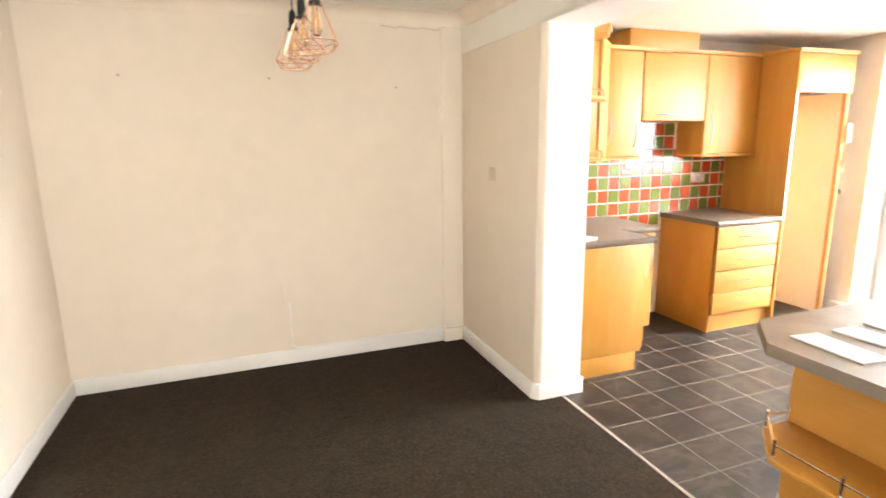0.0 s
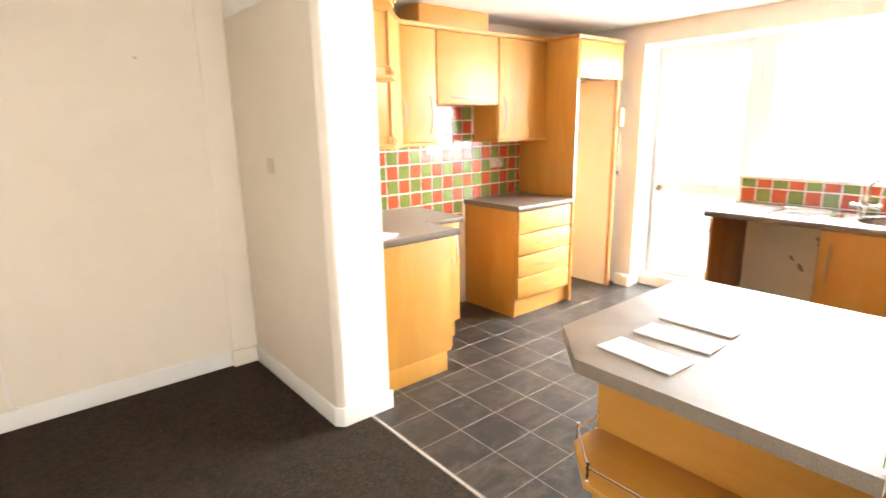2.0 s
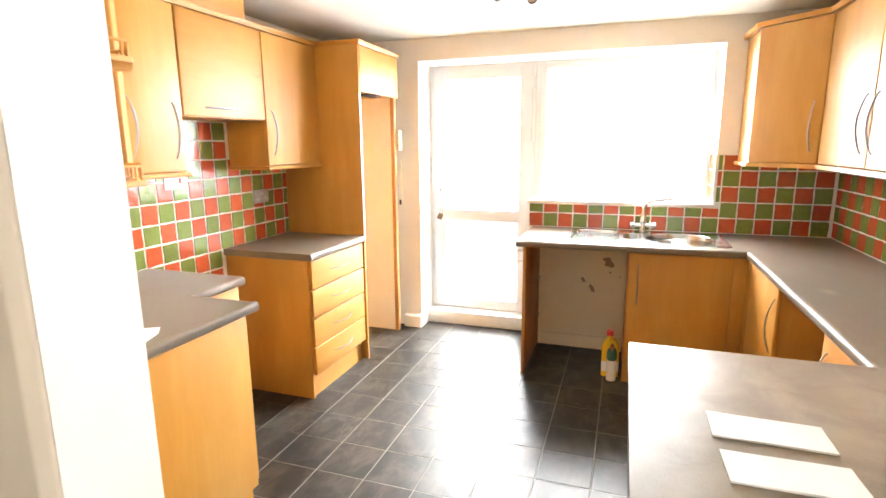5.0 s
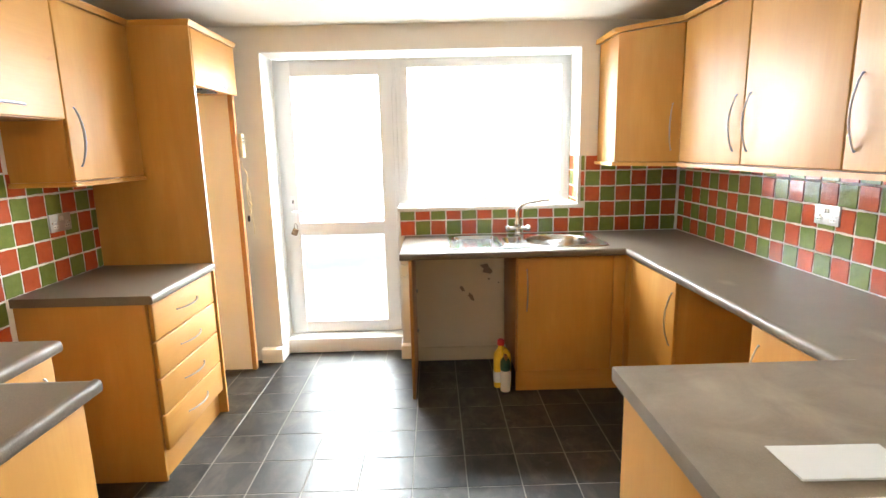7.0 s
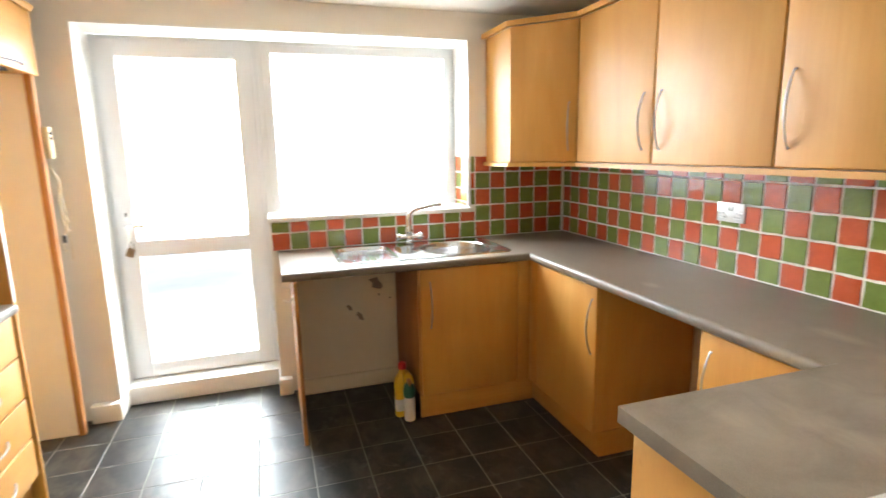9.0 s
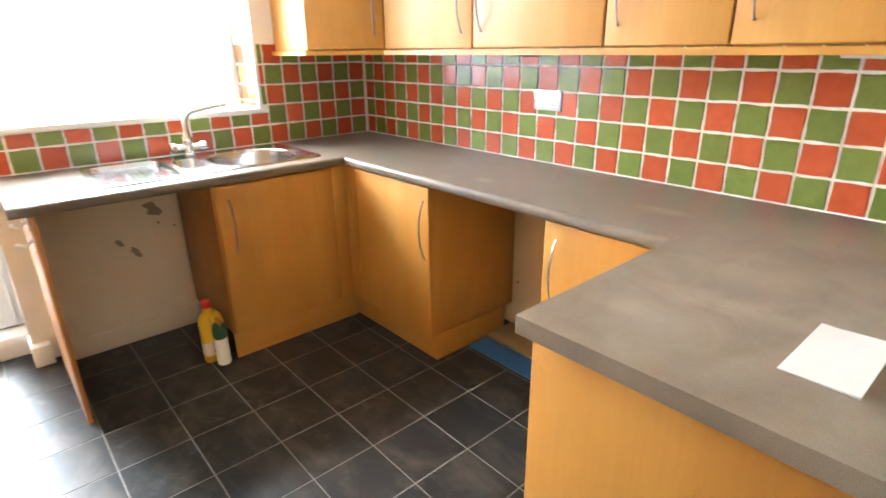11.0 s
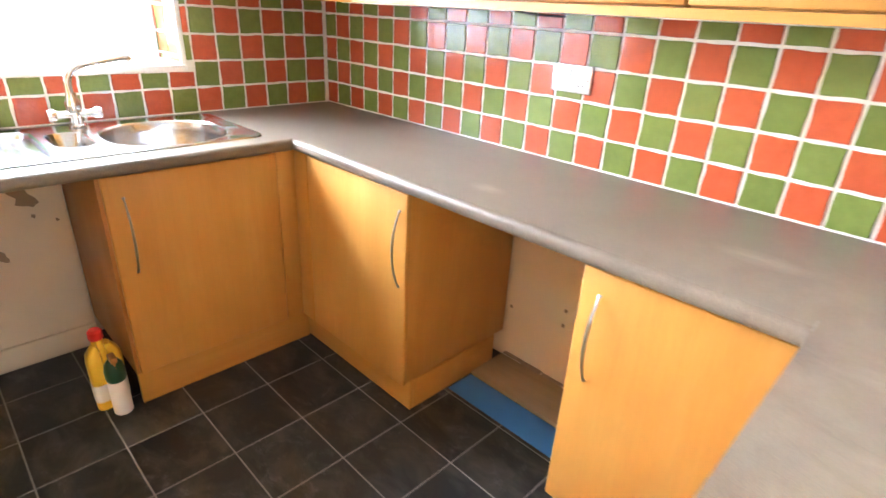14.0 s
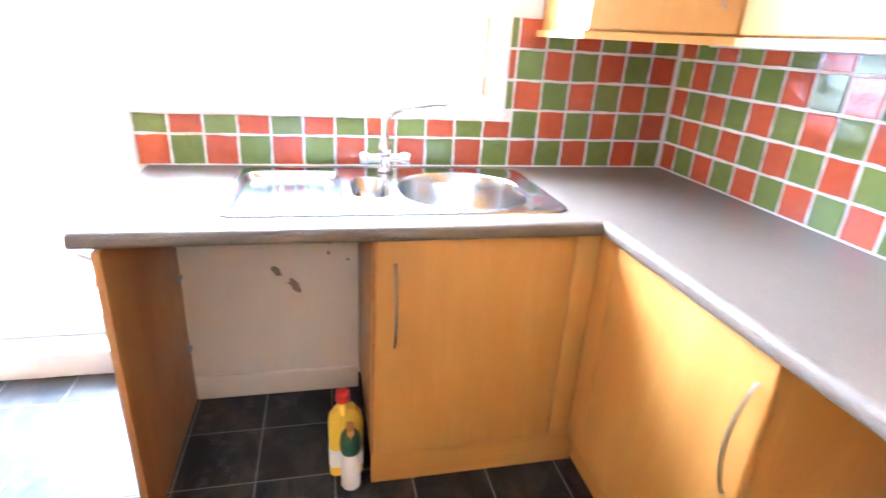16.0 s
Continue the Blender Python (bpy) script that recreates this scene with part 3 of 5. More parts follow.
setting("bay_backing", merged(box(4.99, XW, 1.264, 1.886, 0, UB - 0.002), skirt(4.972, 4.99, 1.264, 1.884, 0.10)), PAINT_WARM, "scuffed cream backing wall under the worktop", "wall")
for i, (y, z, r, sq) in enumerate(((1.498, 0.468, 0.028, 1.9), (1.56, 0.53, 0.022, 2.0), (1.385, 0.672, 0.05, 1.7), (1.37, 0.60, 0.013, 1.0), (1.30, 0.57, 0.010, 1.2))):
    pts = []
    for k in range(14):
        a = 2 * math.pi * k / 14
        q = r * (0.75 + 0.5 * noise.noise((math.cos(a) * 1.7 + i * 5, math.sin(a) * 1.7, 0.3)))
        u, w = q * math.cos(a) * 0.7, q * math.sin(a) * sq * 0.75
        pts.append((u * 0.8 - w * 0.6, u * 0.6 + w * 0.8))
    solid("plaster_chip", moved(prism(pts, 0, 0.002), Matrix.Translation((4.99, y, z)) @ Matrix.Rotation(radians(-90), 4, "Y") @ Matrix.Rotation(radians(90), 4, "Z")), DAMAGE, "brown chip in the cream wall where paint came off", "wall damage", "plaster chips")

# appliance gap on the socket wall
solid("floor_board", box(3.16, 3.775, 0.02, 0.215, 0.0, 0.018, 0.002), BOARD, "bare pale board on the floor at the back of the gap", "board")
solid("blue_strip", box(3.16, 3.772, 0.222, 0.352, 0.0, 0.007, 0.002), BLUE, "strip of blue plastic sheet on the floor of the gap", "plastic sheet")
batten = thing("gap_batten", (3.46, 0.01, 0.0185), "brown broken edge along the bottom of the gap wall", "debris")
for k in range(6):
    part("splinter", box(3.17 + 0.1 * k, 3.268 + 0.1 * k, 0.0, 0.022 + 0.005 * math.sin(k * 2.1), 0.0185, 0.0215 + 0.003 * math.sin(k * 1.7), 0.001), DAMAGE, batten)
solid("board_crack", tube([(3.26 + 0.018 * k, 0.062 + 0.004 * math.sin(k * 1.9), 0.0182) for k in range(7)], [0.0006 + 0.003 * math.sin(k * 0.52) for k in range(7)], 6, 0.5), DAMAGE, "brown split in the bare board", "crack")
for x, z in ((3.46, 0.508), (3.51, 0.342), (3.513, 0.275), (3.765, 0.25), (3.30, 0.60)):
    solid("wall_plug_hole", moved(lathe([(0, 0), (0.008, 0), (0.007, 0.002), (0, 0.002)], 10), Matrix.Translation((x, 0.0, z)) @ Matrix.Rotation(radians(-90), 4, "X")), DAMAGE, "brown plug hole in the cream wall", "wall damage", "plug holes")

# worktop in three runs
c = thing("worktop", (3.7, 0.6, UB), "dark slate-grey laminate worktop running round three sides", "worktop")


def nosing(p0, p1, out, material=WORKTOP):
    """The rounded front edge of a worktop, from p0 to p1, facing out."""
    p0, p1, out = Vector((*p0, 0)), Vector((*p1, 0)), Vector((*out, 0))
    prof = [(0.0, UB), (0.012, UB), (0.017, UB + 0.004), (0.02, UB + 0.012), (0.02, WT - 0.014), (0.017, WT - 0.006), (0.011, WT - 0.0015), (0.0, WT)]
    bm = bmesh.new()
    rows = [[bm.verts.new(p + out * u + Vector((0, 0, z))) for u, z in prof] for p in (p0, p1)]
    for i in range(len(prof) - 1):
        bm.faces.new((rows[0][i], rows[0][i + 1], rows[1][i + 1], rows[1][i]))
    bm.faces.new(rows[0])
    bm.faces.new(rows[1][::-1])
    bmesh.ops.recalc_face_normals(bm, faces=list(bm.faces))
    return bm


WX, WY = 4.39, 0.62
BY0, BY1, BX0, BX1 = 0.765, 1.15, 4.515, 4.95     # bowl opening


def holed(x0, x1, y0, y1, hx0, hx1, hy0, hy1):
    """A slab with a square opening through it."""
    bm = bmesh.new()
    loops = []
    for z in (UB, WT):
        loops.append([[bm.verts.new((x, y, z)) for x, y in ((a, c2), (e, c2), (e, f), (a, f))] for a, e, c2, f in ((x0, x1, y0, y1), (hx0, hx1, hy0, hy1))])
    for lo, up2 in ((loops[0][0], loops[1][0]), (loops[0][1], loops[1][1])):
        for i in range(4):
            bm.faces.new((lo[i], lo[(i + 1) % 4], up2[(i + 1) % 4], up2[i]))
    for o, q in loops:
        for i in range(4):
            bm.faces.new((o[i], o[(i + 1) % 4], q[(i + 1) % 4], q[i]))
    bmesh.ops.recalc_face_normals(bm, faces=list(bm.faces))
    return bm


part("window_run", holed(WX + 0.02, XW, WY, 1.957, 4.50, 4.99, 0.70, 1.645), WORKTOP, c)
part("front_edge", nosing((WX + 0.02, WY), (WX + 0.02, 1.957), (-1, 0)), WORKTOP, c)
part("wall_run", merged(box(2.712, XW, 0.0, WY - 0.02, UB, WT), nosing((2.712, WY - 0.02), (WX + 0.02, WY - 0.02), (0, 1)), box(WX + 0.02, XW, WY - 0.02, WY, UB, WT)), WORKTOP, c)
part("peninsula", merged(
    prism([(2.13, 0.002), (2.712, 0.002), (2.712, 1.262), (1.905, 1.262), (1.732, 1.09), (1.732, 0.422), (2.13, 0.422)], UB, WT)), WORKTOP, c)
part("joint_strip", box(2.711, 2.7128, WY - 0.05, WY, WT - 0.003, WT + 0.0006), SATIN, c)

# near and far pieces beside the cooker gap
c = thing("corner_worktop", (2.5, 3.2, UB), "dark slate-grey laminate corner worktop beside the cooker gap", "worktop")
part("slab", merged(box(XN1, 2.71, 2.70, YK, UB, WT), box(2.71, 3.055, 3.03, YK, UB, WT)), WORKTOP, c)
part("front_edge", nosing((2.71, 2.70), (2.71, 3.01), (1, 0)), WORKTOP, c)
part("front_edge", nosing((2.71, 3.03), (3.055, 3.03), (0, -1)), WORKTOP, c)
part("front_edge", nosing((XN1, 2.70), (2.73, 2.70), (0, -1)), WORKTOP, c)
c = thing("drawer_worktop", (3.9, 3.3, UB), "short dark slate-grey laminate worktop over the drawers", "worktop")
part("slab", box(3.60, 4.284, 3.01, YK, UB, WT), WORKTOP, c)
part("front_edge", nosing((3.60, 3.01), (4.284, 3.01), (0, -1)), WORKTOP, c)

c = thing("corner_base_cabinet", (2.4, 3.2, 0), "beech-effect corner base cabinet with plain end panel", "cabinet", "base cabinets")
part("end_panel", merged(box(XN1 + 0.002, 2.655, 2.69, 2.708, PL - 0.005, UB - 0.002, 0.001), box(XN1 + 0.002, 2.618, 2.69, 2.708, 0, PL - 0.006, 0.001)), BEECH, c)
part("body", box(XN1 + 0.002, 2.65, 2.709, YK - 0.01, PL, UB - 0.003), BEECH_DARK, c)
part("plinth", box(2.60, 2.617, 2.71, 3.09, 0, PL - 0.002), BEECH_Y, c)
d = part("door", slab(2.657, 2.676, 2.70, 3.02, PL + 0.008, UB - 0.008), BEECH, c)
part("handle", bow((2.676, 2.74, 0.55), (2.676, 2.74, 0.80), (1, 0, 0)), SATIN, d, "satin metal bow handle")
c = thing("narrow_cabinet", (2.87, 3.33, 0), "narrow beech-effect base cabinet beside the cooker gap", "cabinet", "base cabinets")
part("body", box(2.70, 3.035, 3.06, YK - 0.01, PL, UB - 0.002, 0.001), BEECH, c)
part("plinth", box(2.63, 3.03, 3.09, 3.107, 0, PL - 0.002), BEECH_X, c)
d = part("door", slab(2.74, 3.04, 3.04, 3.059, PL + 0.008, UB - 0.008), BEECH, c)
part("handle", bow((2.99, 3.04, 0.55), (2.99, 3.04, 0.80), (0, -1, 0)), SATIN, d, "satin metal bow handle")

c = thing("drawer_unit", (3.95, 3.3, 0), "beech-effect base unit with four closed drawers", "drawers")
part("body", merged(box(3.615, 3.633, 3.035, YK - 0.005, 0, UB - 0.002, 0.001), box(4.262, 4.28, 3.035, YK - 0.005, PL, UB - 0.002, 0.001), box(3.633, 4.262, 3.06, YK - 0.01, PL, PL + 0.016)), BEECH, c)
# Darker board behind the fronts: the shade in the drawer gaps is coloured in.
part("inner_front", box(3.634, 4.261, 3.045, 3.059, PL + 0.001, UB - 0.003), BEECH_DARK, c)
part("plinth", box(3.633, 4.28, 3.05, 3.068, 0, PL - 0.002), BEECH_X, c)
h = (UB - 0.006 - PL - 0.012) / 4
for k in range(4):
    z0 = PL + 0.012 + k * h
    d = part("drawer_front", slab(3.63, 4.279, 3.014, 3.034, z0 + 0.0035, z0 + h - 0.0035), BEECH_X, c)
    part("handle", bow((3.85, 3.014, z0 + h * 0.5), (4.07, 3.014, z0 + h * 0.5), (0, -1, 0)), SATIN, d, "satin metal bow handle")

c = thing("tall_housing", (4.6, 3.3, 0), "tall beech-effect appliance housing, empty, with a top cupboard", "cabinet")
part("side_panel", box(4.287, 4.306, 3.005, YK - 0.004, 0, 2.177, 0.001), BEECH, c)
part("edge_strip", box(4.288, 4.305, 3.002, 3.0055, 0.912, 1.872), GLOSS, c, "bare white front edge")
part("post", box(4.902, 4.942, 3.03, 3.062, 0, 2.177, 0.003), STRIP, c, "bare pine post")
part("back_side", box(4.918, 4.936, 3.063, YK - 0.004, 0.0, 2.16), PAINT_WHITE, c, "cream board side")
part("top_box", merged(box(4.307, 4.90, 3.03, YK - 0.004, 1.885, 1.90), box(4.307, 4.90, 3.03, YK - 0.004, 2.15, 2.165)), BEECH, c)
d = part("door", slab(4.309, 4.925, 3.003, 3.022, 1.878, 2.172), BEECH_X, c)
part("handle", bow((4.55, 3.003, 1.905), (4.73, 3.003, 1.905), (0, -1, 0), 0.02), SATIN, d, "satin metal bow handle")
part("vent_grille", merged(*[box(4.50, 4.72, 3.05 + 0.02 * k, 3.06 + 0.02 * k, 1.874, 1.884) for k in range(5)]), DARK, c)


def cornice(path, z, inward_left=True):
    """A small stepped moulding along an open line of (x, y), projecting to the outer side."""
    prof = [(-0.02, 0.0), (0.004, 0.0), (0.007, 0.005), (0.008, 0.010), (0.012, 0.015), (0.014, 0.02), (0.014, 0.029), (-0.02, 0.029)]
    return sweep(path, prof, z, inward_left)


def pelmet(path, z, inward_left=True):
    prof = [(-0.016, 0.0), (0.012, 0.0), (0.017, 0.004), (0.017, 0.01), (0.012, 0.015), (0.013, 0.022), (-0.016, 0.022)]
    return sweep(path, prof, z, inward_left)


def sweep(path, prof, z, inward_left):
    pts = [Vector(p) for p in path]
    sgn = -1 if inward_left else 1
    bm = bmesh.new()
    rows = []
    for i, p in enumerate(pts):
        ns = []
        for a, e in ((i - 1, i), (i, i + 1)):
            if a >= 0 and e < len(pts):
                d = (pts[e] - pts[a]).normalized()
                ns.append(Vector((-d.y, d.x)) * sgn)
        n = sum(ns, Vector((0, 0))).normalized()
        k = 1 / max(0.3, n.dot(ns[0]))
        rows.append([bm.verts.new((p.x + n.x * u * k, p.y + n.y * u * k, z + w)) for u, w in prof])
    for r0, r1 in zip(rows, rows[1:]):
        for i in range(len(prof)):
            j = (i + 1) % len(prof)
            bm.faces.new((r0[i], r0[j], r1[j], r1[i]))
    bm.faces.new(rows[0])
    bm.faces.new(rows[-1][::-1])
    bmesh.ops.recalc_face_normals(bm, faces=list(bm.faces))
    return bm


UZ0, UZ1 = 1.411, 2.172      # wall unit doors


def wall_unit(x0, x1, yb, yf, z0, handle_x, label, flap=False, z1=UZ1):
    """A hung cupboard on a wall at yb with its door front at yf."""
    s = 1 if yf > yb else -1
    u = thing("wall_cabinet", ((x0 + x1) / 2, (yb + yf) / 2, z0), label, "cabinet", "wall cabinets")
    part("body", carcass(x0 + 0.001, x1 - 0.001, min(yb, yf - s * 0.021), max(yb, yf - s * 0.021), z0 - 0.004, z1 + 0.003), BEECH, u)
    dd = part("door", slab(x0 + 0.0015, x1 - 0.0015, min(yf, yf - s * 0.02), max(yf, yf - s * 0.02), z0, z1), BEECH_X if flap else BEECH, u)
    if flap:
        part("handle", bow((handle_x - 0.12, yf, z0 + 0.045), (handle_x + 0.12, yf, z0 + 0.045), (0, s, 0), 0.02), SATIN, dd, "satin metal bow handle")
    else:
        part("handle", bow((handle_x, yf, 1.475), (handle_x, yf, 1.728), (0, s, 0)), SATIN, dd, "satin metal bow handle")
    return u


YB = YK - 0.006
wall_unit(2.775, 3.085, YB, 3.32, UZ0, 3.025, "narrow beech-effect wall cabinet, door closed")
wall_unit(3.092, 3.712, YB, 3.32, 1.675, 3.365, "beech-effect flap-front hood cabinet over the cooker gap", True)
wall_unit(3.717, 4.283, YB, 3.32, UZ0, 3.773, "beech-effect wall cabinet beside the tall housing")
for x0, x1, hx in ((3.787, 4.403, 3.85), (3.167, 3.783, 3.737), (2.762, 3.163, 3.115), (2.15, 2.758, 2.705)):
    wall_unit(x0, x1, 0.006, 0.332, UZ0, hx, "beech-effect wall cabinet above the long worktop")


def diagonal_unit(corner, ax, ay, label, near_end):
    """A corner cupboard: outline from both walls with a slanted door between the points ax and ay."""
    cx, cy = corner
    u = thing("corner_wall_cabinet", (cx, cy, UZ0), label, "cabinet", "wall cabinets")
    pts = [(cx, cy), (ax[0], cy), (ax[0], ax[1]), (ay[0], ay[1]), (cx, ay[1])]
    part("body", prism(pts, UZ0 - 0.004, UZ1 + 0.003, 0.001, 1), BEECH, u)
    a, e = Vector((*ax, 0)), Vector((*ay, 0))
    d = (e - a).normalized()
    n = Vector((d.y, -d.x, 0))
    if n.dot(Vector((cx, cy, 0)) - a) > 0:
        n = -n
    ln = (e - a).length
    m = Matrix(((d.x, n.x, 0, a.x), (d.y, n.y, 0, a.y), (0, 0, 1, 0), (0, 0, 0, 1)))
    dd = part("door", moved(slab(0.004, ln - 0.004, 0.001, 0.02, UZ0, UZ1), m), BEECH, u)
    hx = 0.05 if near_end else ln - 0.05
    p = a + d * hx + n * 0.02
    part("handle", bow((p.x, p.y, 1.478), (p.x, p.y, 1.738), n), SATIN, dd, "satin metal bow handle")


diagonal_unit((XW - 0.007, 0.007), (4.412, 0.318), (4.70, 0.60), "beech-effect corner wall cabinet with a slanted door", True)
diagonal_unit((XN1 + 0.003, YB), (2.768, 3.335), (2.435, 2.975), "beech-effect corner wall cabinet with a slanted door", True)

# open end shelves with gallery rails
c = thing("end_shelf_unit", (2.25, 2.85, UZ0), "open beech end shelves with little gallery rails", "shelf unit")
OUT = [(XN1 + 0.003, 2.965), (2.42, 2.965), (2.42, 2.86), (2.30, 2.72), (XN1 + 0.003, 2.72)]
for z in (UZ0 - 0.004, 1.775, UZ1 - 0.016):
    s = part("shelf", prism(OUT, z, z + 0.018, 0.003), BEECH_Y, c)
    if z < 2.0:
        rim = [(2.41, 2.945), (2.41, 2.868), (2.294, 2.732), (2.10, 2.732)]
        part("gallery_rail", merged(*[tube([(*a, z + 0.062), (*e, z + 0.062)], 0.005, 6) for a, e in zip(rim, rim[1:])]), BEECH_Y, s)
        for a, e in zip(rim, rim[1:]):
            for q in (0.1, 0.5, 0.9):
                part("gallery_post", lathe([(0.0, 0.0), (0.006, 0.0), (0.004, 0.012), (0.006, 0.022), (0.004, 0.034), (0.005, 0.046)], 8, (a[0] + (e[0] - a[0]) * q, a[1] + (e[1] - a[1]) * q, z + 0.017)), BEECH_Y, s)
part("back_board", box(XN1 + 0.002, XN1 + 0.016, 2.72, 2.964, UZ0, UZ1), BEECH, c)

solid("cornice_left", cornice([(XN1 + 0.01, 2.72), (2.30, 2.72), (2.42, 2.86), (2.425, 2.975), (2.768, 3.32), (4.287, 3.32), (4.287, 3.005), (4.93, 3.003), (4.945, 3.1)], UZ1 + 0.004), BEECH_X, "beech-effect cornice along the tops of the cabinets", "cornice", "cornices")
solid("cornice_right", cornice([(XW - 0.006, 0.61), (4.70, 0.61), (4.405, 0.332), (2.15, 0.332)], UZ1 + 0.004, False), BEECH_X, "beech-effect cornice along the tops of the cabinets", "cornice", "cornices")
PZ = UZ0 - 0.027
pel = thing("light_pelmet", (3.4, 0.33, PZ), "beech-effect light pelmet under the long row of wall cabinets", "pelmet", "pelmets")
part("long_run", pelmet([(4.405, 0.326), (2.15, 0.326)], PZ, False), BEECH_X, pel)
part("corner_run", pelmet([(XW - 0.006, 0.605), (4.695, 0.605), (4.407, 0.328)], PZ, False), BEECH_Y, pel)
solid("pelmet_left", pelmet([(2.425, 2.975), (2.768, 3.326), (3.083, 3.326), (3.083, YB)], PZ), BEECH_X, "beech-effect light pelmet under the wall cabinets", "pelmet", "pelmets")
solid("pelmet_tall", pelmet([(3.719, YB), (3.719, 3.326), (4.283, 3.326)], PZ), BEECH_X, "beech-effect light pelmet under the wall cabinets", "pelmet", "pelmets")
solid("duct_boxing", box(2.96, 3.612, 3.335, YK - 0.005, UZ1 + 0.004, KC - 0.004, 0.002), BEECH_X, "beech-effect boxing over the cooker hood duct", "boxing")
solid("under_light", merged(box(3.82, 4.15, 3.37, 3.41, UZ0 - 0.03, UZ0 - 0.006, 0.004)), PLASTIC, "slim white light fitting under a wall cabinet", "light", "cabinet lights")
solid("under_light", merged(box(3.05, 4.35, 0.10, 0.13, UZ0 - 0.022, UZ0 - 0.006, 0.004)), PLASTIC, "slim white light fitting under the wall cabinets", "light", "cabinet lights")
solid("under_light", merged(box(2.42, 2.60, 0.10, 0.15, UZ0 - 0.026, UZ0 - 0.006, 0.004)), PLASTIC, "slim white light fitting under the wall cabinets", "light", "cabinet lights")
strip = thing("white_trunking", (3.4, 0.06, 1.395), "thin white cable trunking above the tiles with a peeling end", "trunking")
part("channel", box(2.42, 4.9, 0.012, 0.03, 1.383, 1.397, 0.003), PLASTIC, strip)
peel = prism([(2.40, 0.031), (2.56, 0.031), (2.56, 0.0325), (2.40, 0.0325)], 1.372, 1.386)
for q in peel.verts:
    if q.co.x < 2.5:
        q.co.y += 0.012
        q.co.z += 0.006 if q.co.z > 1.38 else -0.004
part("loose_end", peel, PAPER, strip, "curling white end")
solid("tan_splinter", tube([(2.36, 0.03, 1.392), (2.33, 0.045, 1.384), (2.30, 0.05, 1.372), (2.285, 0.052, 1.362)], [0.003, 0.006, 0.005, 0.001], 6, 0.4), BOARD, "torn strip of tan board hanging under the cabinet", "board")
solid("loose_flex", tube([(3.95 - 0.05 * k, 0.02 + 0.02 * math.sin(k * 0.7), 1.40 - 0.025 * math.sin(k * math.pi / 9)) for k in range(10)], 0.003, 6), BLACK, "thin dark flex drooping below the wall cabinets", "cable")

# ---- sink and tap ----
c = thing("kitchen_sink", (4.73, 1.17, WT), "stainless steel inset sink with bowl, half bowl and drainer", "sink")


def rounded(x0, x1, y0, y1, r, n=6):
    pts = []
    for cx, cy, a0 in ((x1 - r, y1 - r, 0), (x0 + r, y1 - r, 90), (x0 + r, y0 + r, 180), (x1 - r, y0 + r, 270)):
        for k in range(n + 1):
            a = radians(a0 + 90 * k / n)
            pts.append((cx + r * math.cos(a), cy + r * math.sin(a)))
    return pts


def dish(x0, x1, y0, y1, r, z, levels):
    """A pressed hollow: rounded rings, each given by inset and height, closed at the bottom."""
    bm = bmesh.new()
    rings = [[bm.verts.new((px, py, z + h)) for px, py in rounded(x0 + i, x1 - i, y0 + i, y1 - i, max(0.012, r - i * 0.5))] for i, h in levels]
    for a, e in zip(rings, rings[1:]):
        for k in range(len(a)):
            j = (k + 1) % len(a)
            bm.faces.new((a[k], a[j], e[j], e[k]))
    bm.faces.new(rings[-1])
    bmesh.ops.recalc_face_normals(bm, faces=list(bm.faces))
    return bm


SX0, SX1, SY0, SY1 = 4.485, 5.005, 0.672, 1.66


def flange():
    """The flat rim of the sink with an opening for the bowl."""
    bm = bmesh.new()
    rings = [[bm.verts.new((px, py, WT + h)) for px, py in rounded(SX0 + i, SX1 - i, SY0 + i, SY1 - i, 0.05)] for i, h in ((0, 0.0005), (0.003, 0.006), (0.014, 0.007), (0.022, 0.003))]
    for a, e in zip(rings, rings[1:]):
        for k in range(len(a)):
            j = (k + 1) % len(a)
            bm.faces.new((a[k], a[j], e[j], e[k]))
    edges = []
    loops = [rings[-1]]
    for x0, x1, y0, y1, r in HOLLOWS:
        loops.append([bm.verts.new((px, py, WT + 0.003)) for px, py in rounded(x0, x1, y0, y1, r)])
    for loop in loops:
        for k in range(len(loop)):
            a, e = loop[k], loop[(k + 1) % len(loop)]
            edges.append(bm.edges.get((a, e)) or bm.edges.new((a, e)))
    bmesh.ops.triangle_fill(bm, edges=edges, use_beauty=True)
    bmesh.ops.recalc_face_normals(bm, faces=list(bm.faces))
    return bm


HOLLOWS = ((4.519, 4.95, 0.738, 1.152, 0.18), (4.64, 4.89, 1.18, 1.30, 0.055), (4.515, 4.975, 1.322, 1.636, 0.075))
part("rim", flange(), STEEL, c)
bowl = part("bowl", dish(*HOLLOWS[0], WT + 0.003, ((0, 0), (0.006, -0.006), (0.012, -0.04), (0.018, -0.13), (0.035, -0.155), (0.07, -0.165), (0.12, -0.168))), STEEL, c)
part("plug_hole", lathe([(0.0, 0.001), (0.02, 0.001), (0.032, 0.003), (0.036, 0.0), (0.0, -0.004)], 20, (4.73, 0.945, WT - 0.165)), CHROME, bowl)
half = part("half_bowl", dish(*HOLLOWS[1], WT + 0.003, ((0, 0), (0.004, -0.006), (0.01, -0.05), (0.02, -0.066), (0.035, -0.07))), STEEL, c)
part("strainer", lathe([(0.0, 0.0), (0.028, 0.0), (0.032, 0.004), (0.028, 0.007), (0.012, 0.004), (0.0, 0.004)], 18, (4.76, 1.24, WT - 0.066)), CHROME, half)
drainer = part("drainer", dish(*HOLLOWS[2], WT + 0.003, ((0, 0), (0.004, -0.003), (0.010, -0.02), (0.022, -0.026), (0.04, -0.028))), STEEL, c)
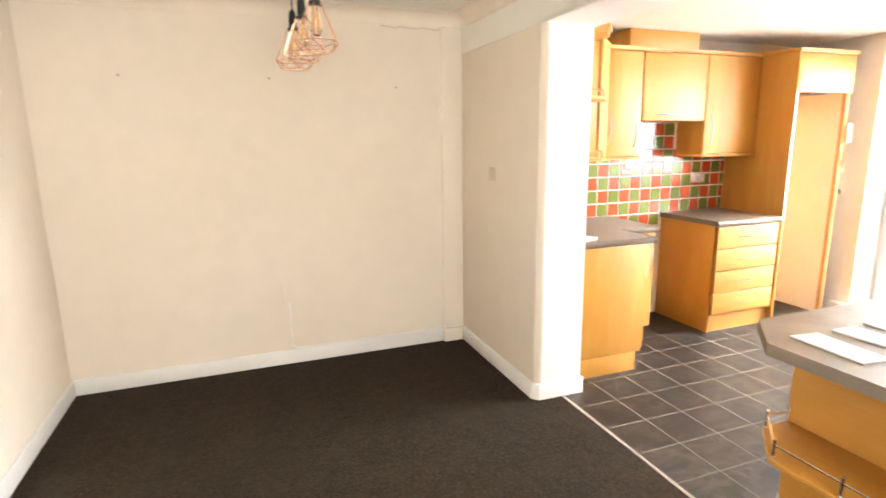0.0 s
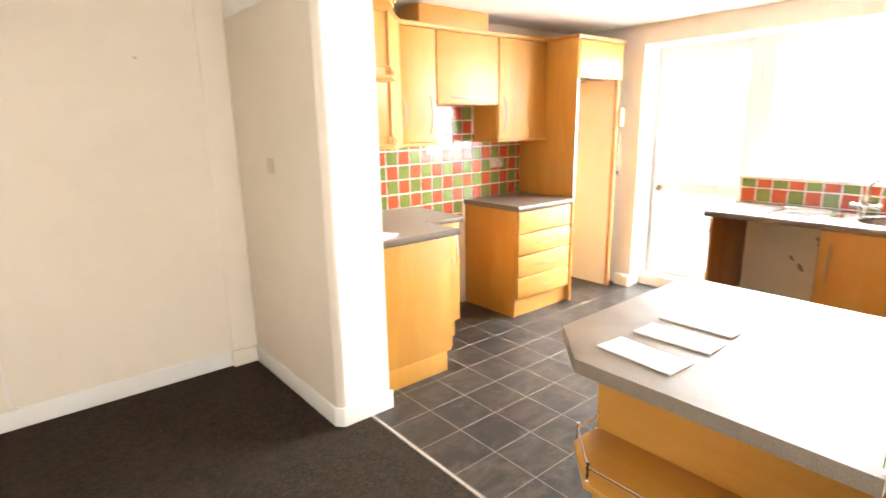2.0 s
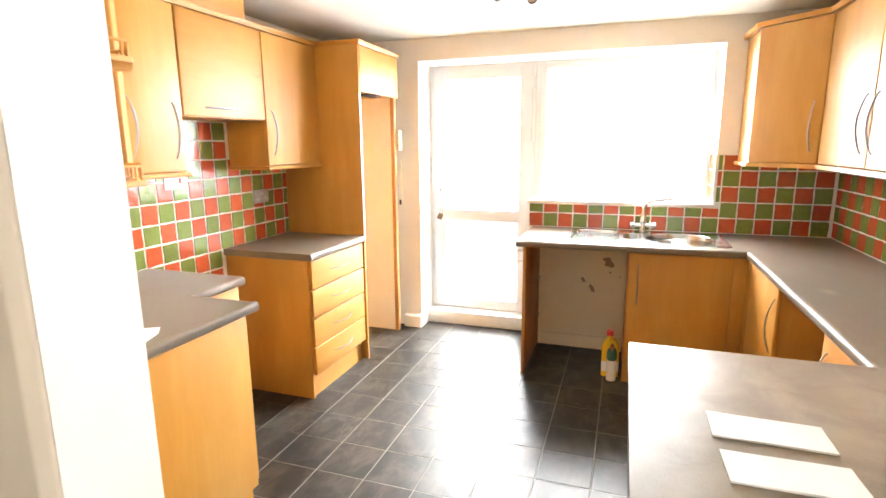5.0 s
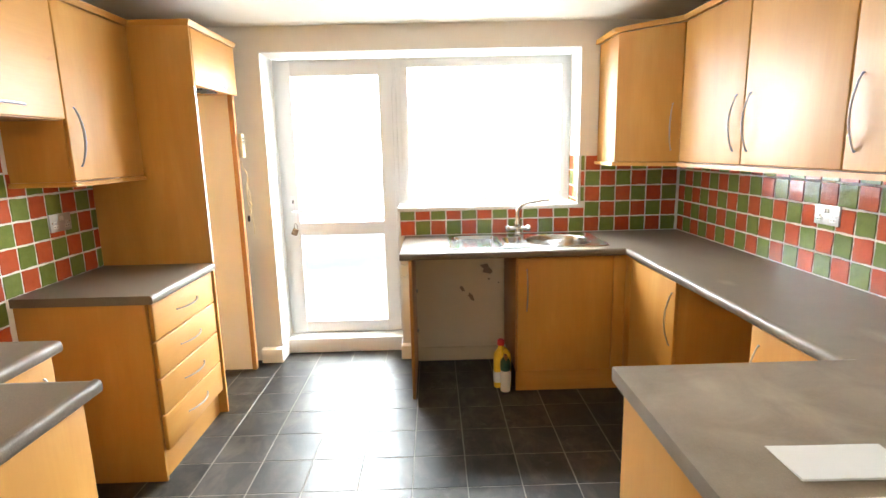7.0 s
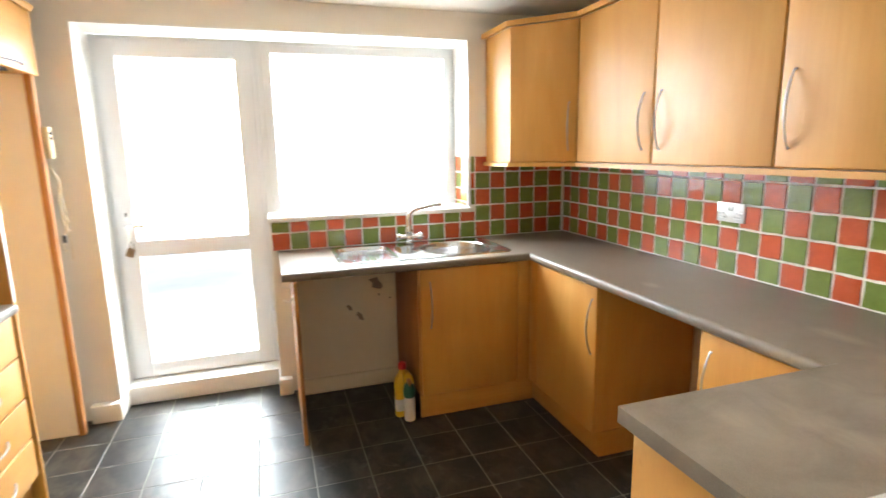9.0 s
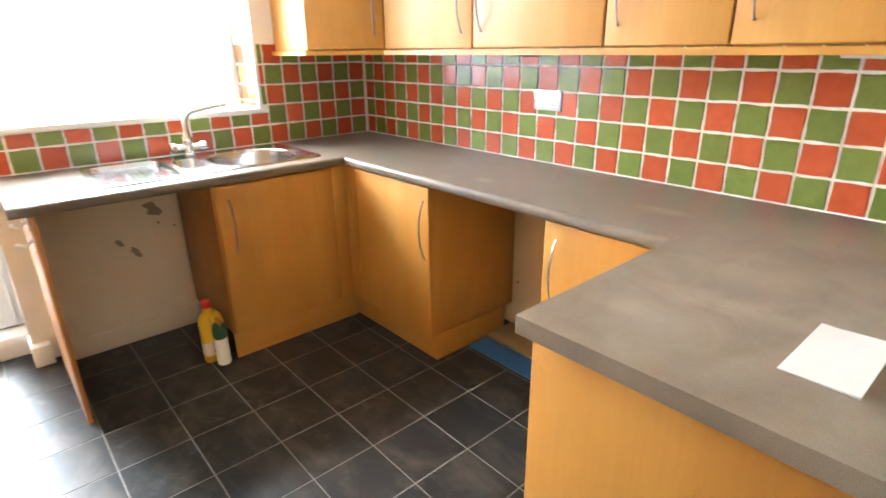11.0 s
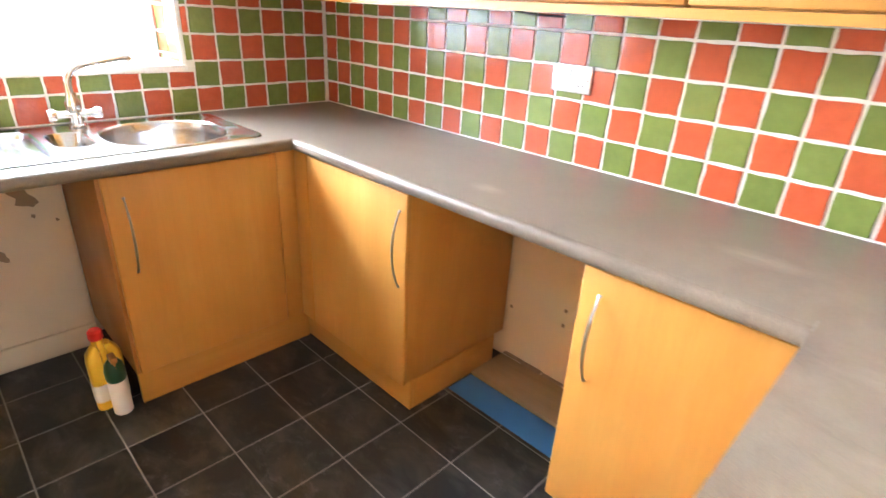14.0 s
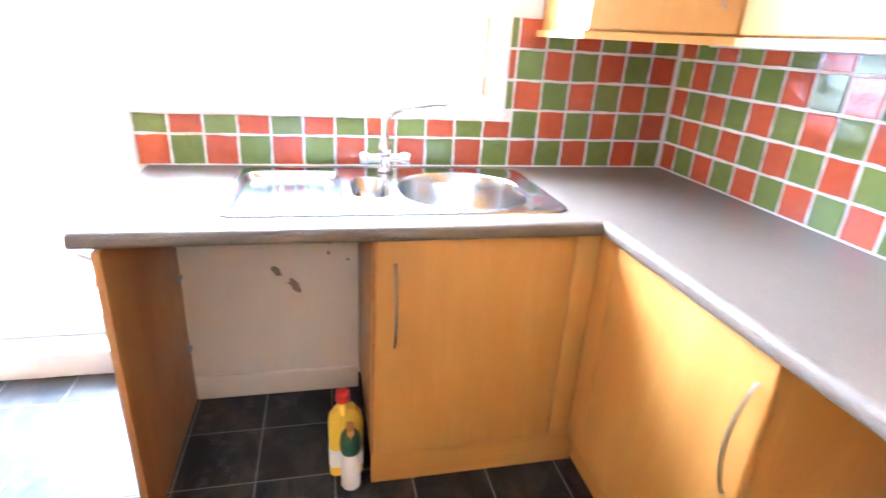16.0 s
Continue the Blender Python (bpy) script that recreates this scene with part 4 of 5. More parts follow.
for k in range(5):
    part("drainer_rib", box(4.57, 4.92, 1.372 + 0.045 * k, 1.384 + 0.045 * k, WT - 0.027, WT - 0.021, 0.003), STEEL, drainer)

tap = thing("mixer_tap", (4.965, 1.17, WT), "chrome mixer tap with swan-neck spout and two knobs", "tap")
part("base", lathe([(0.0, 0.0), (0.03, 0.0), (0.03, 0.006), (0.022, 0.012), (0.02, 0.05), (0.024, 0.055), (0.026, 0.085), (0.019, 0.1), (0.016, 0.12), (0.0, 0.12)], 20, (4.965, 1.17, WT + 0.006)), CHROME, tap)
part("crossbar", tube([(4.965, 1.10, WT + 0.05), (4.965, 1.24, WT + 0.05)], 0.015, 12), CHROME, tap)
for s in (-1, 1):
    part("knob", moved(lathe([(0.0, 0.0), (0.02, 0.0), (0.023, 0.006), (0.021, 0.028), (0.0, 0.032)], 10), Matrix.Translation((4.965, 1.17 + s * 0.058, WT + 0.05)) @ Matrix.Rotation(radians(-90 * s), 4, "X")), CHROME, tap)
neck = [(4.965, 1.172, WT + 0.11), (4.965, 1.172, WT + 0.155)]
neck += [(4.965, 1.172 - 0.066 * (1 - math.cos(a)), WT + 0.155 + 0.067 * math.sin(a)) for a in [k * math.pi / 16 for k in range(1, 8)]]
neck += [(4.962, 1.085, WT + 0.228), (4.955, 1.03, WT + 0.238), (4.948, 0.985, WT + 0.246), (4.945, 0.968, WT + 0.243), (4.944, 0.962, WT + 0.234)]
part("spout", tube(neck, [0.0135] * 6 + [0.0125] * (len(neck) - 6), 12), CHROME, tap)

# ---- sockets and switches ----


def plate(name, x, y, z, w, h, ny, face, label, cat, detail):
    """A flat wall plate on a wall across y; ny is the way it faces."""
    t = thing(name, (x, y, z), label, cat, "wall sockets" if cat == "socket" else "")
    f = 0.009 * ny
    part("faceplate", box(x - w / 2, x + w / 2, min(y, y + f), max(y, y + f), z - h / 2, z + h / 2, 0.003), face, t)
    g = y + f
    for kind, dx, dz in detail:
        x1, z1 = x + dx, z + dz
        if kind == "rocker":
            part("rocker_switch", box(x1 - 0.006, x1 + 0.006, min(g - 0.001, g + 0.005 * ny), max(g - 0.001, g + 0.005 * ny), z1 - 0.011, z1 + 0.011, 0.002), PLASTIC, t)
        elif kind == "insert":
            ya, yb = min(g - 0.001, g + 0.0015 * ny), max(g - 0.001, g + 0.0015 * ny)
            part("outlet", merged(box(x1 - 0.019, x1 + 0.019, ya, yb, z1 - 0.016, z1 + 0.001, 0.001), box(x1 - 0.0085, x1 + 0.0085, ya + 0.0001, yb - 0.0001, z1 + 0.0005, z1 + 0.018, 0.001)), PLASTIC, t)
            for sx, sz, sw, sh in ((0, 0.009, 0.002, 0.004), (-0.009, -0.008, 0.0035, 0.002), (0.009, -0.008, 0.0035, 0.002)):
                part("pin_hole", box(x1 + sx - sw, x1 + sx + sw, min(g, g + 0.0025 * ny), max(g, g + 0.0025 * ny), z1 + sz - sh, z1 + sz + sh), DARK, t)
        elif kind == "red":
            part("rocker_switch", box(x1 - 0.008, x1 + 0.008, min(g - 0.001, g + 0.005 * ny), max(g - 0.001, g + 0.005 * ny), z1 - 0.014, z1 + 0.014, 0.002), REDCAP, t)
        elif kind == "screw":
            part("screw", box(x1 - 0.003, x1 + 0.003, min(g, g + 0.001 * ny), max(g, g + 0.001 * ny), z1 - 0.003, z1 + 0.003, 0.001), CHROME, t)
    return t


twin = [("insert", -0.04, -0.012), ("insert", 0.04, -0.012), ("rocker", -0.009, 0.02), ("rocker", 0.009, 0.02), ("screw", -0.062, 0.0), ("screw", 0.062, 0.0)]
TT = 0.011     # tile thickness
plate("double_socket", 3.622, TT, 1.19, 0.15, 0.088, 1, PLATE, "brushed steel double socket on the tiled wall", "socket", twin)
plate("double_socket", 2.318, TT, 1.183, 0.15, 0.088, 1, PLATE, "brushed steel double socket on the tiled wall", "socket", twin)
plate("double_socket", 3.985, YK - TT, 1.198, 0.15, 0.088, -1, PLATE, "brushed steel double socket beside the tall housing", "socket", twin)
plate("cooker_switch", 3.275, YK - TT, 1.345, 0.15, 0.09, -1, PLASTIC, "white cooker switch with a red rocker", "switch", [("red", 0.03, 0.0), ("screw", -0.06, 0), ("screw", 0.06, 0)])
c = thing("blank_plate", (XN0, 3.166, 1.327), "faded tan blank switch plate on the partition", "switch")
part("faceplate", box(XN0 - 0.009, XN0, 3.124, 3.208, 1.284, 1.37, 0.004), PAINT_TAN, c)

c = thing("heating_control", (4.94, 3.02, 1.56), "yellowed plastic control box with dark buttons on the pine post", "control box")
part("case", box(4.928, 4.985, 3.0, 3.03, 1.485, 1.64, 0.006), CREAM_PL, c)
for z in (1.585, 1.61):
    part("button", box(4.937, 4.962, 2.996, 3.002, z - 0.008, z + 0.008, 0.002), DARK, c)
random.seed(4)
c = thing("loose_cables", (4.93, 3.01, 1.15), "tangle of thin cream cables curling down the pine post", "cable")
for k in range(6):
    ph, wide, turns, drop = random.uniform(0, 6.28), random.uniform(0.018, 0.04), random.uniform(0.8, 1.7), random.uniform(0.22, 0.42)
    pts = [(4.932, 3.02, 1.47), (4.93, 3.012, 1.42)]
    for q in range(1, 23):
        u = q / 22
        grow = wide * min(1.0, u * 2.5)
        pts.append((4.935 + grow * math.sin(ph + 6.28 * turns * u), 2.99 - 0.018 * math.cos(ph + 6.28 * turns * u) * u, 1.40 - drop * u + 0.03 * math.sin(ph * 2 + 9.0 * u) * u))
    part("cable", tube([Vector(p) for p in pts], 0.0019, 5), CREAM_PL, c)
part("connector", box(4.90, 4.915, 2.985, 3.0, 1.06, 1.10, 0.003), DARK, c)

# ---- loose things ----


def letter(x, y, turn, label):
    bm = prism([(-0.057, -0.114), (0.057, -0.114), (0.057, 0.114), (-0.057, 0.114)], 0, 0.0016)
    bmesh.ops.subdivide_edges(bm, edges=list(bm.edges), cuts=3, use_grid_fill=True)
    for q in bm.verts:
        if q.co.z > 0.001:      # the upper leaf gapes along one long side
            q.co.z += 0.0032 * max(0.0, 0.3 - q.co.x / 0.081) + 0.0012 * noise.noise(q.co * 20)
    moved(bm, Matrix.Translation((x, y, WT + 0.001)) @ Matrix.Rotation(radians(turn), 4, "Z"))
    return solid("paper_sheet", bm, PAPER, label, "paper", "papers on the peninsula")


letter(1.893, 0.98, -4, "folded white paper lying on the peninsula worktop")
letter(2.076, 0.972, 1, "folded white paper lying on the peninsula worktop")
letter(2.238, 0.978, -1, "folded white paper lying on the peninsula worktop")
c = thing("leaflet_stack", (2.27, 2.86, WT), "small stack of cream leaflets on the corner worktop", "paper")
for k in range(3):
    part("leaflet", moved(box(-0.07, 0.07, -0.1, 0.1, WT + 0.001 + 0.004 * k, WT + 0.0045 + 0.004 * k, 0.001), Matrix.Translation((2.215 + 0.006 * k, 2.83, 0)) @ Matrix.Rotation(radians(20 + 5 * k), 4, "Z")), PAPER, c)

c = thing("bleach_bottle", (4.50, 1.36, 0), "yellow plastic cleaner bottle with a red cap", "bottle", "cleaning bottles")
bx, by = 4.535, 1.334
jug = prism(rounded(bx - 0.032, bx + 0.032, by - 0.056, by + 0.056, 0.02, 4), 0.0, 0.255)
for q in jug.verts:
    q.co.y = by + (q.co.y - by) * (0.96 if q.co.z < 0.1 else 1.0)
bmesh.ops.subdivide_edges(jug, edges=[q for q in jug.edges if abs(q.verts[0].co.z - q.verts[1].co.z) > 0.1], cuts=7)
for q in jug.verts:
    s = max(0.0, (q.co.z - 0.2) / 0.055)
    q.co.y = by + (q.co.y - by) * (1 - 0.5 * s ** 2.2)
    q.co.x = bx + (q.co.x - bx) * (1 - 0.35 * s ** 1.6)
part("body", jug, YELLOW, c)
part("neck", lathe([(0.02, 0.0), (0.019, 0.03), (0.0, 0.03)], 14, (bx, by + 0.008, 0.252)), YELLOW, c)
part("handle", tube([(bx - 0.02, by + 0.008, 0.272), (bx - 0.045, by + 0.006, 0.255), (bx - 0.052, by + 0.004, 0.21), (bx - 0.044, by + 0.004, 0.165), (bx - 0.028, by + 0.004, 0.14)], 0.011, 10), YELLOW, c)
part("cap", lathe([(0.0, 0.0), (0.022, 0.0), (0.024, 0.004), (0.023, 0.03), (0.016, 0.038), (0.0, 0.038)], 14, (bx, by + 0.008, 0.278)), REDCAP, c)
part("label_band", prism(rounded(bx - 0.0328, bx + 0.0328, by - 0.0557, by + 0.0557, 0.0205, 4), 0.035, 0.105), PAPER, c)
part("print", box(bx - 0.0336, bx - 0.0325, by - 0.012, by + 0.014, 0.048, 0.062), PRINT, c)
c = thing("spray_bottle", (4.435, 1.315, 0), "white spray bottle with a dark green head", "bottle", "cleaning bottles")
gx, gy = 4.462, 1.323
part("body", lathe([(0.0, 0.0), (0.028, 0.0), (0.031, 0.005), (0.031, 0.125), (0.029, 0.14), (0.0, 0.14)], 18, (gx, gy, 0)), PAPER, c)
part("shoulder", lathe([(0.029, 0.138), (0.033, 0.15), (0.033, 0.18), (0.028, 0.205), (0.015, 0.222), (0.0, 0.222)], 18, (gx, gy, 0)), BOTTLE_GREEN, c)
part("nozzle", merged(box(gx - 0.03, gx + 0.018, gy - 0.011, gy + 0.011, 0.218, 0.24, 0.005), tube([(gx - 0.018, gy, 0.22), (gx - 0.026, gy, 0.197)], 0.004)), TAN, c, "tan nozzle")

solid("shelf_bracket", merged(box(3.748, 3.776, 0.04, 0.06, 0.80, 0.866, 0.002), box(3.735, 3.776, 0.038, 0.062, 0.862, 0.869, 0.001)), DARK, "small dark bracket under the worktop in the gap", "bracket")

# ---- lights ----


def cage_pendant(x, y, zc, turn):
    """A wire cage of diamond facets round a clear bulb on a black holder."""
    t = thing("pendant_lamp", (x, y, zc), "copper wire cage pendant with a clear filament bulb", "pendant lamp", "pendant cluster")
    part("flex", tube([(x, y, zc + 0.13), (x, y, DC - 0.01)], 0.003, 6), BLACK, t)
    part("holder", lathe([(0.0, 0.175), (0.006, 0.172), (0.015, 0.16), (0.018, 0.13), (0.019, 0.098), (0.026, 0.092), (0.026, 0.08), (0.0, 0.08)], 16, (x, y, zc)), BLACK, t)
    n = 6
    ring = lambda r, z, off: [(x + r * math.cos(radians(turn + 360 / n * (k + off))), y + r * math.sin(radians(turn + 360 / n * (k + off))), zc + z) for k in range(n)]
    top, mid, low, bot = ring(0.026, 0.085, 0), ring(0.088, -0.055, 0), ring(0.062, -0.09, 0.5), ring(0.03, -0.10, 0)
    wires = []
    for k in range(n):
        j = (k + 1) % n
        wires += [(top[k], mid[k]), (mid[k], mid[j]), (mid[k], low[k]), (low[k], mid[j]), (low[k], low[j])]
    for a, e in wires:
        part("cage_wire", tube([a, e], 0.0021, 6), COPPER, t)
    bulb = part("bulb", lathe([(0.0, -0.035), (0.012, -0.031), (0.021, -0.015), (0.023, 0.005), (0.018, 0.04), (0.013, 0.08), (0.0, 0.08)], 16, (x, y, zc)), AMBER, t, "clear glass bulb")
    part("filament", merged(*[tube([(x + 0.006 * math.cos(a), y + 0.006 * math.sin(a), zc + 0.045), (x + 0.01 * math.cos(a + 0.6), y + 0.01 * math.sin(a + 0.6), zc - 0.015)], 0.0008, 4) for a in (0, 1.57, 3.14, 4.71)]), COPPER, bulb)


cage_pendant(0.544, 2.19, 1.985, 12)
cage_pendant(0.522, 2.46, 1.985, 40)
cage_pendant(0.503, 2.66, 1.975, 70)
c = thing("ceiling_rose", (0.5, 2.44, DC - 0.02), "dark round ceiling rose of the pendant cluster", "ceiling rose")
part("cup", lathe([(0.0, -0.03), (0.12, -0.028), (0.14, -0.01), (0.14, 0.0), (0.0, 0.0)], 24, (0.5, 2.44, DC)), BLACK, c)

c = thing("spotlight_bar", (3.75, 1.85, KC), "satin ceiling spotlight bar with swivel heads", "spotlight")
part("bar", merged(tube([(3.66, 1.97, KC - 0.02), (3.90, 1.68, KC - 0.02)], 0.011, 10), lathe([(0.0, -0.03), (0.05, -0.028), (0.055, 0.0), (0.0, 0.0)], 20, (3.78, 1.825, KC))), SATIN, c)
for px, py, ax, ay in ((3.70, 1.92, -0.75, 0.25), (3.80, 1.80, -0.55, -0.55)):
    part("stem", tube([(px, py, KC - 0.02), (px, py, KC - 0.065)], 0.005, 8), SATIN, c)
    d = Vector((ax, ay, -0.55)).normalized()
    m = Matrix.Translation((px, py, KC - 0.085)) @ d.to_track_quat("Z", "Y").to_matrix().to_4x4()
    h = part("head", moved(lathe([(0.0, -0.05), (0.012, -0.048), (0.018, -0.03), (0.02, 0.0), (0.031, 0.035), (0.032, 0.045), (0.028, 0.045), (0.026, 0.036), (0.0, 0.03)], 18), m), SATIN, c, "satin metal spotlight head")
    part("lamp_glass", moved(lathe([(0.026, 0.038), (0.0, 0.043)], 16), m), PLASTIC, h)
c = thing("ceiling_sensor", (2.42, 2.40, KC), "small round white fitting on the ceiling", "ceiling fitting")
part("disc", lathe([(0.0, -0.018), (0.025, -0.016), (0.04, -0.008), (0.042, 0.0), (0.0, 0.0)], 20, (2.42, 2.40, KC)), PLASTIC, c)

# ---- dining wall details ----
solid("wall_cable", skew(tube([(0.425, YD - 0.004, 0.60), (0.432, YD - 0.006, 0.55), (0.428, YD - 0.005, 0.47), (0.455, YD - 0.006, 0.44), (0.458, YD - 0.005, 0.25), (0.462, YD - 0.006, 0.13), (0.50, YD - 0.012, 0.112), (1.60, YD - 0.014, 0.112), (1.62, YD - 0.04, 0.125), (1.73, YD - 0.04, 0.112)], 0.006, 6)), PAINT_WHITE, "thin white cable clipped along the wall and skirting", "cable")
solid("cable_cover", box(0.41, 0.45, YD - 0.016, YD + 0.002, 0.44, 0.60, 0.003), PAINT, "cream painted blanked-off cable entry", "cover plate")
for x, z in ((-0.415, 1.95), (0.434, 1.955), (1.28, 1.915)):
    solid("wall_plug_hole", moved(lathe([(0, 0), (0.009, 0), (0.007, 0.002), (0, 0.002)], 10), Matrix.Translation((x, YD - 0.004 * (XN0 - x), z)) @ Matrix.Rotation(radians(90), 4, "X")), FILLER, "small filled plug hole in the cream wall", "wall damage", "plug holes")
solid("wall_crack", skew(tube([(1.18 + 0.05 * k, YD - 0.001, 2.318 - 0.006 * (k % 3) + 0.004 * noise.noise((k * 0.7, 0, 0))) for k in range(9)] + [(1.64, YD - 0.022, 2.33)], 0.003, 5)), FILLER, "thin plaster crack under the coving", "crack")

# ---- splashback tiles ----


def tile_mesh(seed):
    """A handmade-looking tile 100 mm square with a wavering edge."""
    random.seed(seed)
    bm = bmesh.new()
    out = []
    for ex, ey, dx, dy in ((-0.05, -0.05, 1, 0), (0.05, -0.05, 0, 1), (0.05, 0.05, -1, 0), (-0.05, 0.05, 0, -1)):
        ph, am = random.uniform(0, 6.28), random.uniform(0.0008, 0.0022)
        for s in (0, 0.25, 0.5, 0.75):
            w = am * math.sin(ph + s * 5.5) - 0.0003
            out.append((ex + dx * 0.1 * s + (dy if s else 0) * w, ey + dy * 0.1 * s - (dx if s else 0) * w))
    rings = []
    for k, h in ((1.0, 0.0), (0.99, 0.0085), (0.96, 0.0104)):
        rings.append([bm.verts.new((px * k, py * k, h)) for px, py in out])
    for a, e in zip(rings, rings[1:]):
        for i in range(16):
            j = (i + 1) % 16
            bm.faces.new((a[i], a[j], e[j], e[i]))
    mid = bm.verts.new((random.uniform(-0.01, 0.01), random.uniform(-0.01, 0.01), 0.0103))
    for i in range(16):
        bm.faces.new((rings[-1][i], rings[-1][(i + 1) % 16], mid))
    bmesh.ops.recalc_face_normals(bm, faces=list(bm.faces))
    for f in bm.faces:
        f.smooth = mid not in f.verts
    me = bpy.data.meshes.new("tile")
    bm.to_mesh(me)
    bm.free()
    return me


TILES = {}
for key, material in (("r", RED), ("g", GREEN)):
    TILES[key] = []
    for s in range(6):
        me = tile_mesh(s + (10 if key == "g" else 0))
        me.materials.append(material)
        TILES[key].append(me)
random.seed(11)


def tile(parent, u0, u1, z0, z1, red, place):
    """One tile between u0 and u1 along a wall and z0 and z1 up it; place(u, z) is its pose."""
    g = 0.0085
    su, sz = (u1 - u0 - g) / 0.1, (z1 - z0 - g) / 0.1
    if su < 0.08 or sz < 0.08:
        return
    ob = new("tile", TILES["r" if red else "g"][random.randrange(6)])
    ob.parent = parent
    q = random.choice((0, 180))
    ob.matrix_local = place((u0 + u1) / 2, (z0 + z1) / 2) @ Matrix.Rotation(radians(q + random.uniform(-1.0, 1.0)), 4, "Z") @ Matrix.Diagonal((su, sz, 1, 1))


def tiled(parent, us, zs, place, phase, skip=None):
    for i, (a, e) in enumerate(zip(us, us[1:])):
        for k, (lo, hi) in enumerate(zip(zs, zs[1:])):
            if not (skip and skip((a + e) / 2, (lo + hi) / 2)):
                tile(parent, a, e, lo, hi, (i + k + phase) % 2 == 0, place)


PITCH = 0.108
up = Matrix(((1, 0, 0, 0), (0, 0, 1, 0), (0, 1, 0, 0), (0, 0, 0, 1)))          # tile plane to a wall facing +y
down = Matrix(((1, 0, 0, 0), (0, 0, -1, 0), (0, 1, 0, 0), (0, 0, 0, 1)))       # facing -y
back = Matrix(((0, 0, -1, 0), (-1, 0, 0, 0), (0, 1, 0, 0), (0, 0, 0, 1)))      # facing -x
fore = Matrix(((0, 0, 1, 0), (1, 0, 0, 0), (0, 1, 0, 0), (0, 0, 0, 1)))        # facing +x
Z0 = 0.908
rows = [Z0 + 0.1065 * k for k in range(5)] + [1.43]
setting("splashback_bed_sockets", box(2.131, XW - 0.001, 0.0, 0.0085, WT - 0.004, 1.43), GROUT, "cream grout between the wall tiles", "grout")
cols = [2.135] + [3.036 - 0.1055 * k for k in range(8, 0, -1)] + [3.036 + PITCH * k for k in range(19)] + [XW - 0.006]
tiled(wall_right, cols, rows, lambda u, z: Matrix.Translation((u, 0.002, z)) @ up, 1)
# window wall
setting("splashback_bed_window", merged(box(XW - 0.0085, XW, 0.005, Y0 - 0.003, WT - 0.004, 1.449), box(XW - 0.0085, XW, Y0 - 0.003, 1.993, WT - 0.004, ZS)), GROUT, "cream grout between the wall tiles", "grout")
wp = 0.108
cols = [1.99 - 0.109 * k for k in range(19)] + [0.012]
on_window_wall = lambda u, z: Matrix.Translation((XW - 0.002, -u, z)) @ back
tiled(wall_window, [-q for q in cols[:13]], [Z0, Z0 + wp, ZS], on_window_wall, 0)
tiled(wall_window, [-q for q in cols[12:]], [Z0 + wp * k for k in range(6)], on_window_wall, 0)
tiled(wall_window, [-0.714, -cols[12]], [ZS + 0.03] + [Z0 + wp * k for k in range(2, 6)], on_window_wall, 0)
setting("splashback_bed_reveal", box(XW, FX - 0.01, Y0, Y0 + 0.0095, ZS + 0.028, 1.449), GROUT, "cream grout between the wall tiles", "grout")
tiled(wall_window, [XW + 0.006 + wp * k for k in range(3)] + [FX - 0.012], [ZS + 0.03, Z0 + 2 * wp + 0.02, Z0 + 3 * wp, Z0 + 4 * wp, Z0 + 5 * wp], lambda u, z: Matrix.Translation((u, Y0 + 0.003, z)) @ up, 0)
setting("tile_trim_window", merged(box(XW - 0.014, XW + 0.002, Y0 - 0.006, Y0 + 0.014, ZS + 0.026, 1.452, 0.003), box(XW - 0.014, XW - 0.001, 1.99, 2.0, WT, ZS, 0.003)), GLOSS, "white plastic tile edge trim", "trim")
setting("sealant_sockets", tube([(2.15, 0.012, WT + 0.001), (XW - 0.012, 0.012, WT + 0.001)], 0.0042, 8), GLOSS, "white silicone bead between worktop and tiles", "sealant")
setting("sealant_window", tube([(XW - 0.0125, 0.014, WT + 0.001), (XW - 0.0125, 1.95, WT + 0.001)], 0.0038, 8), GLOSS, "white silicone bead between worktop and tiles", "sealant")
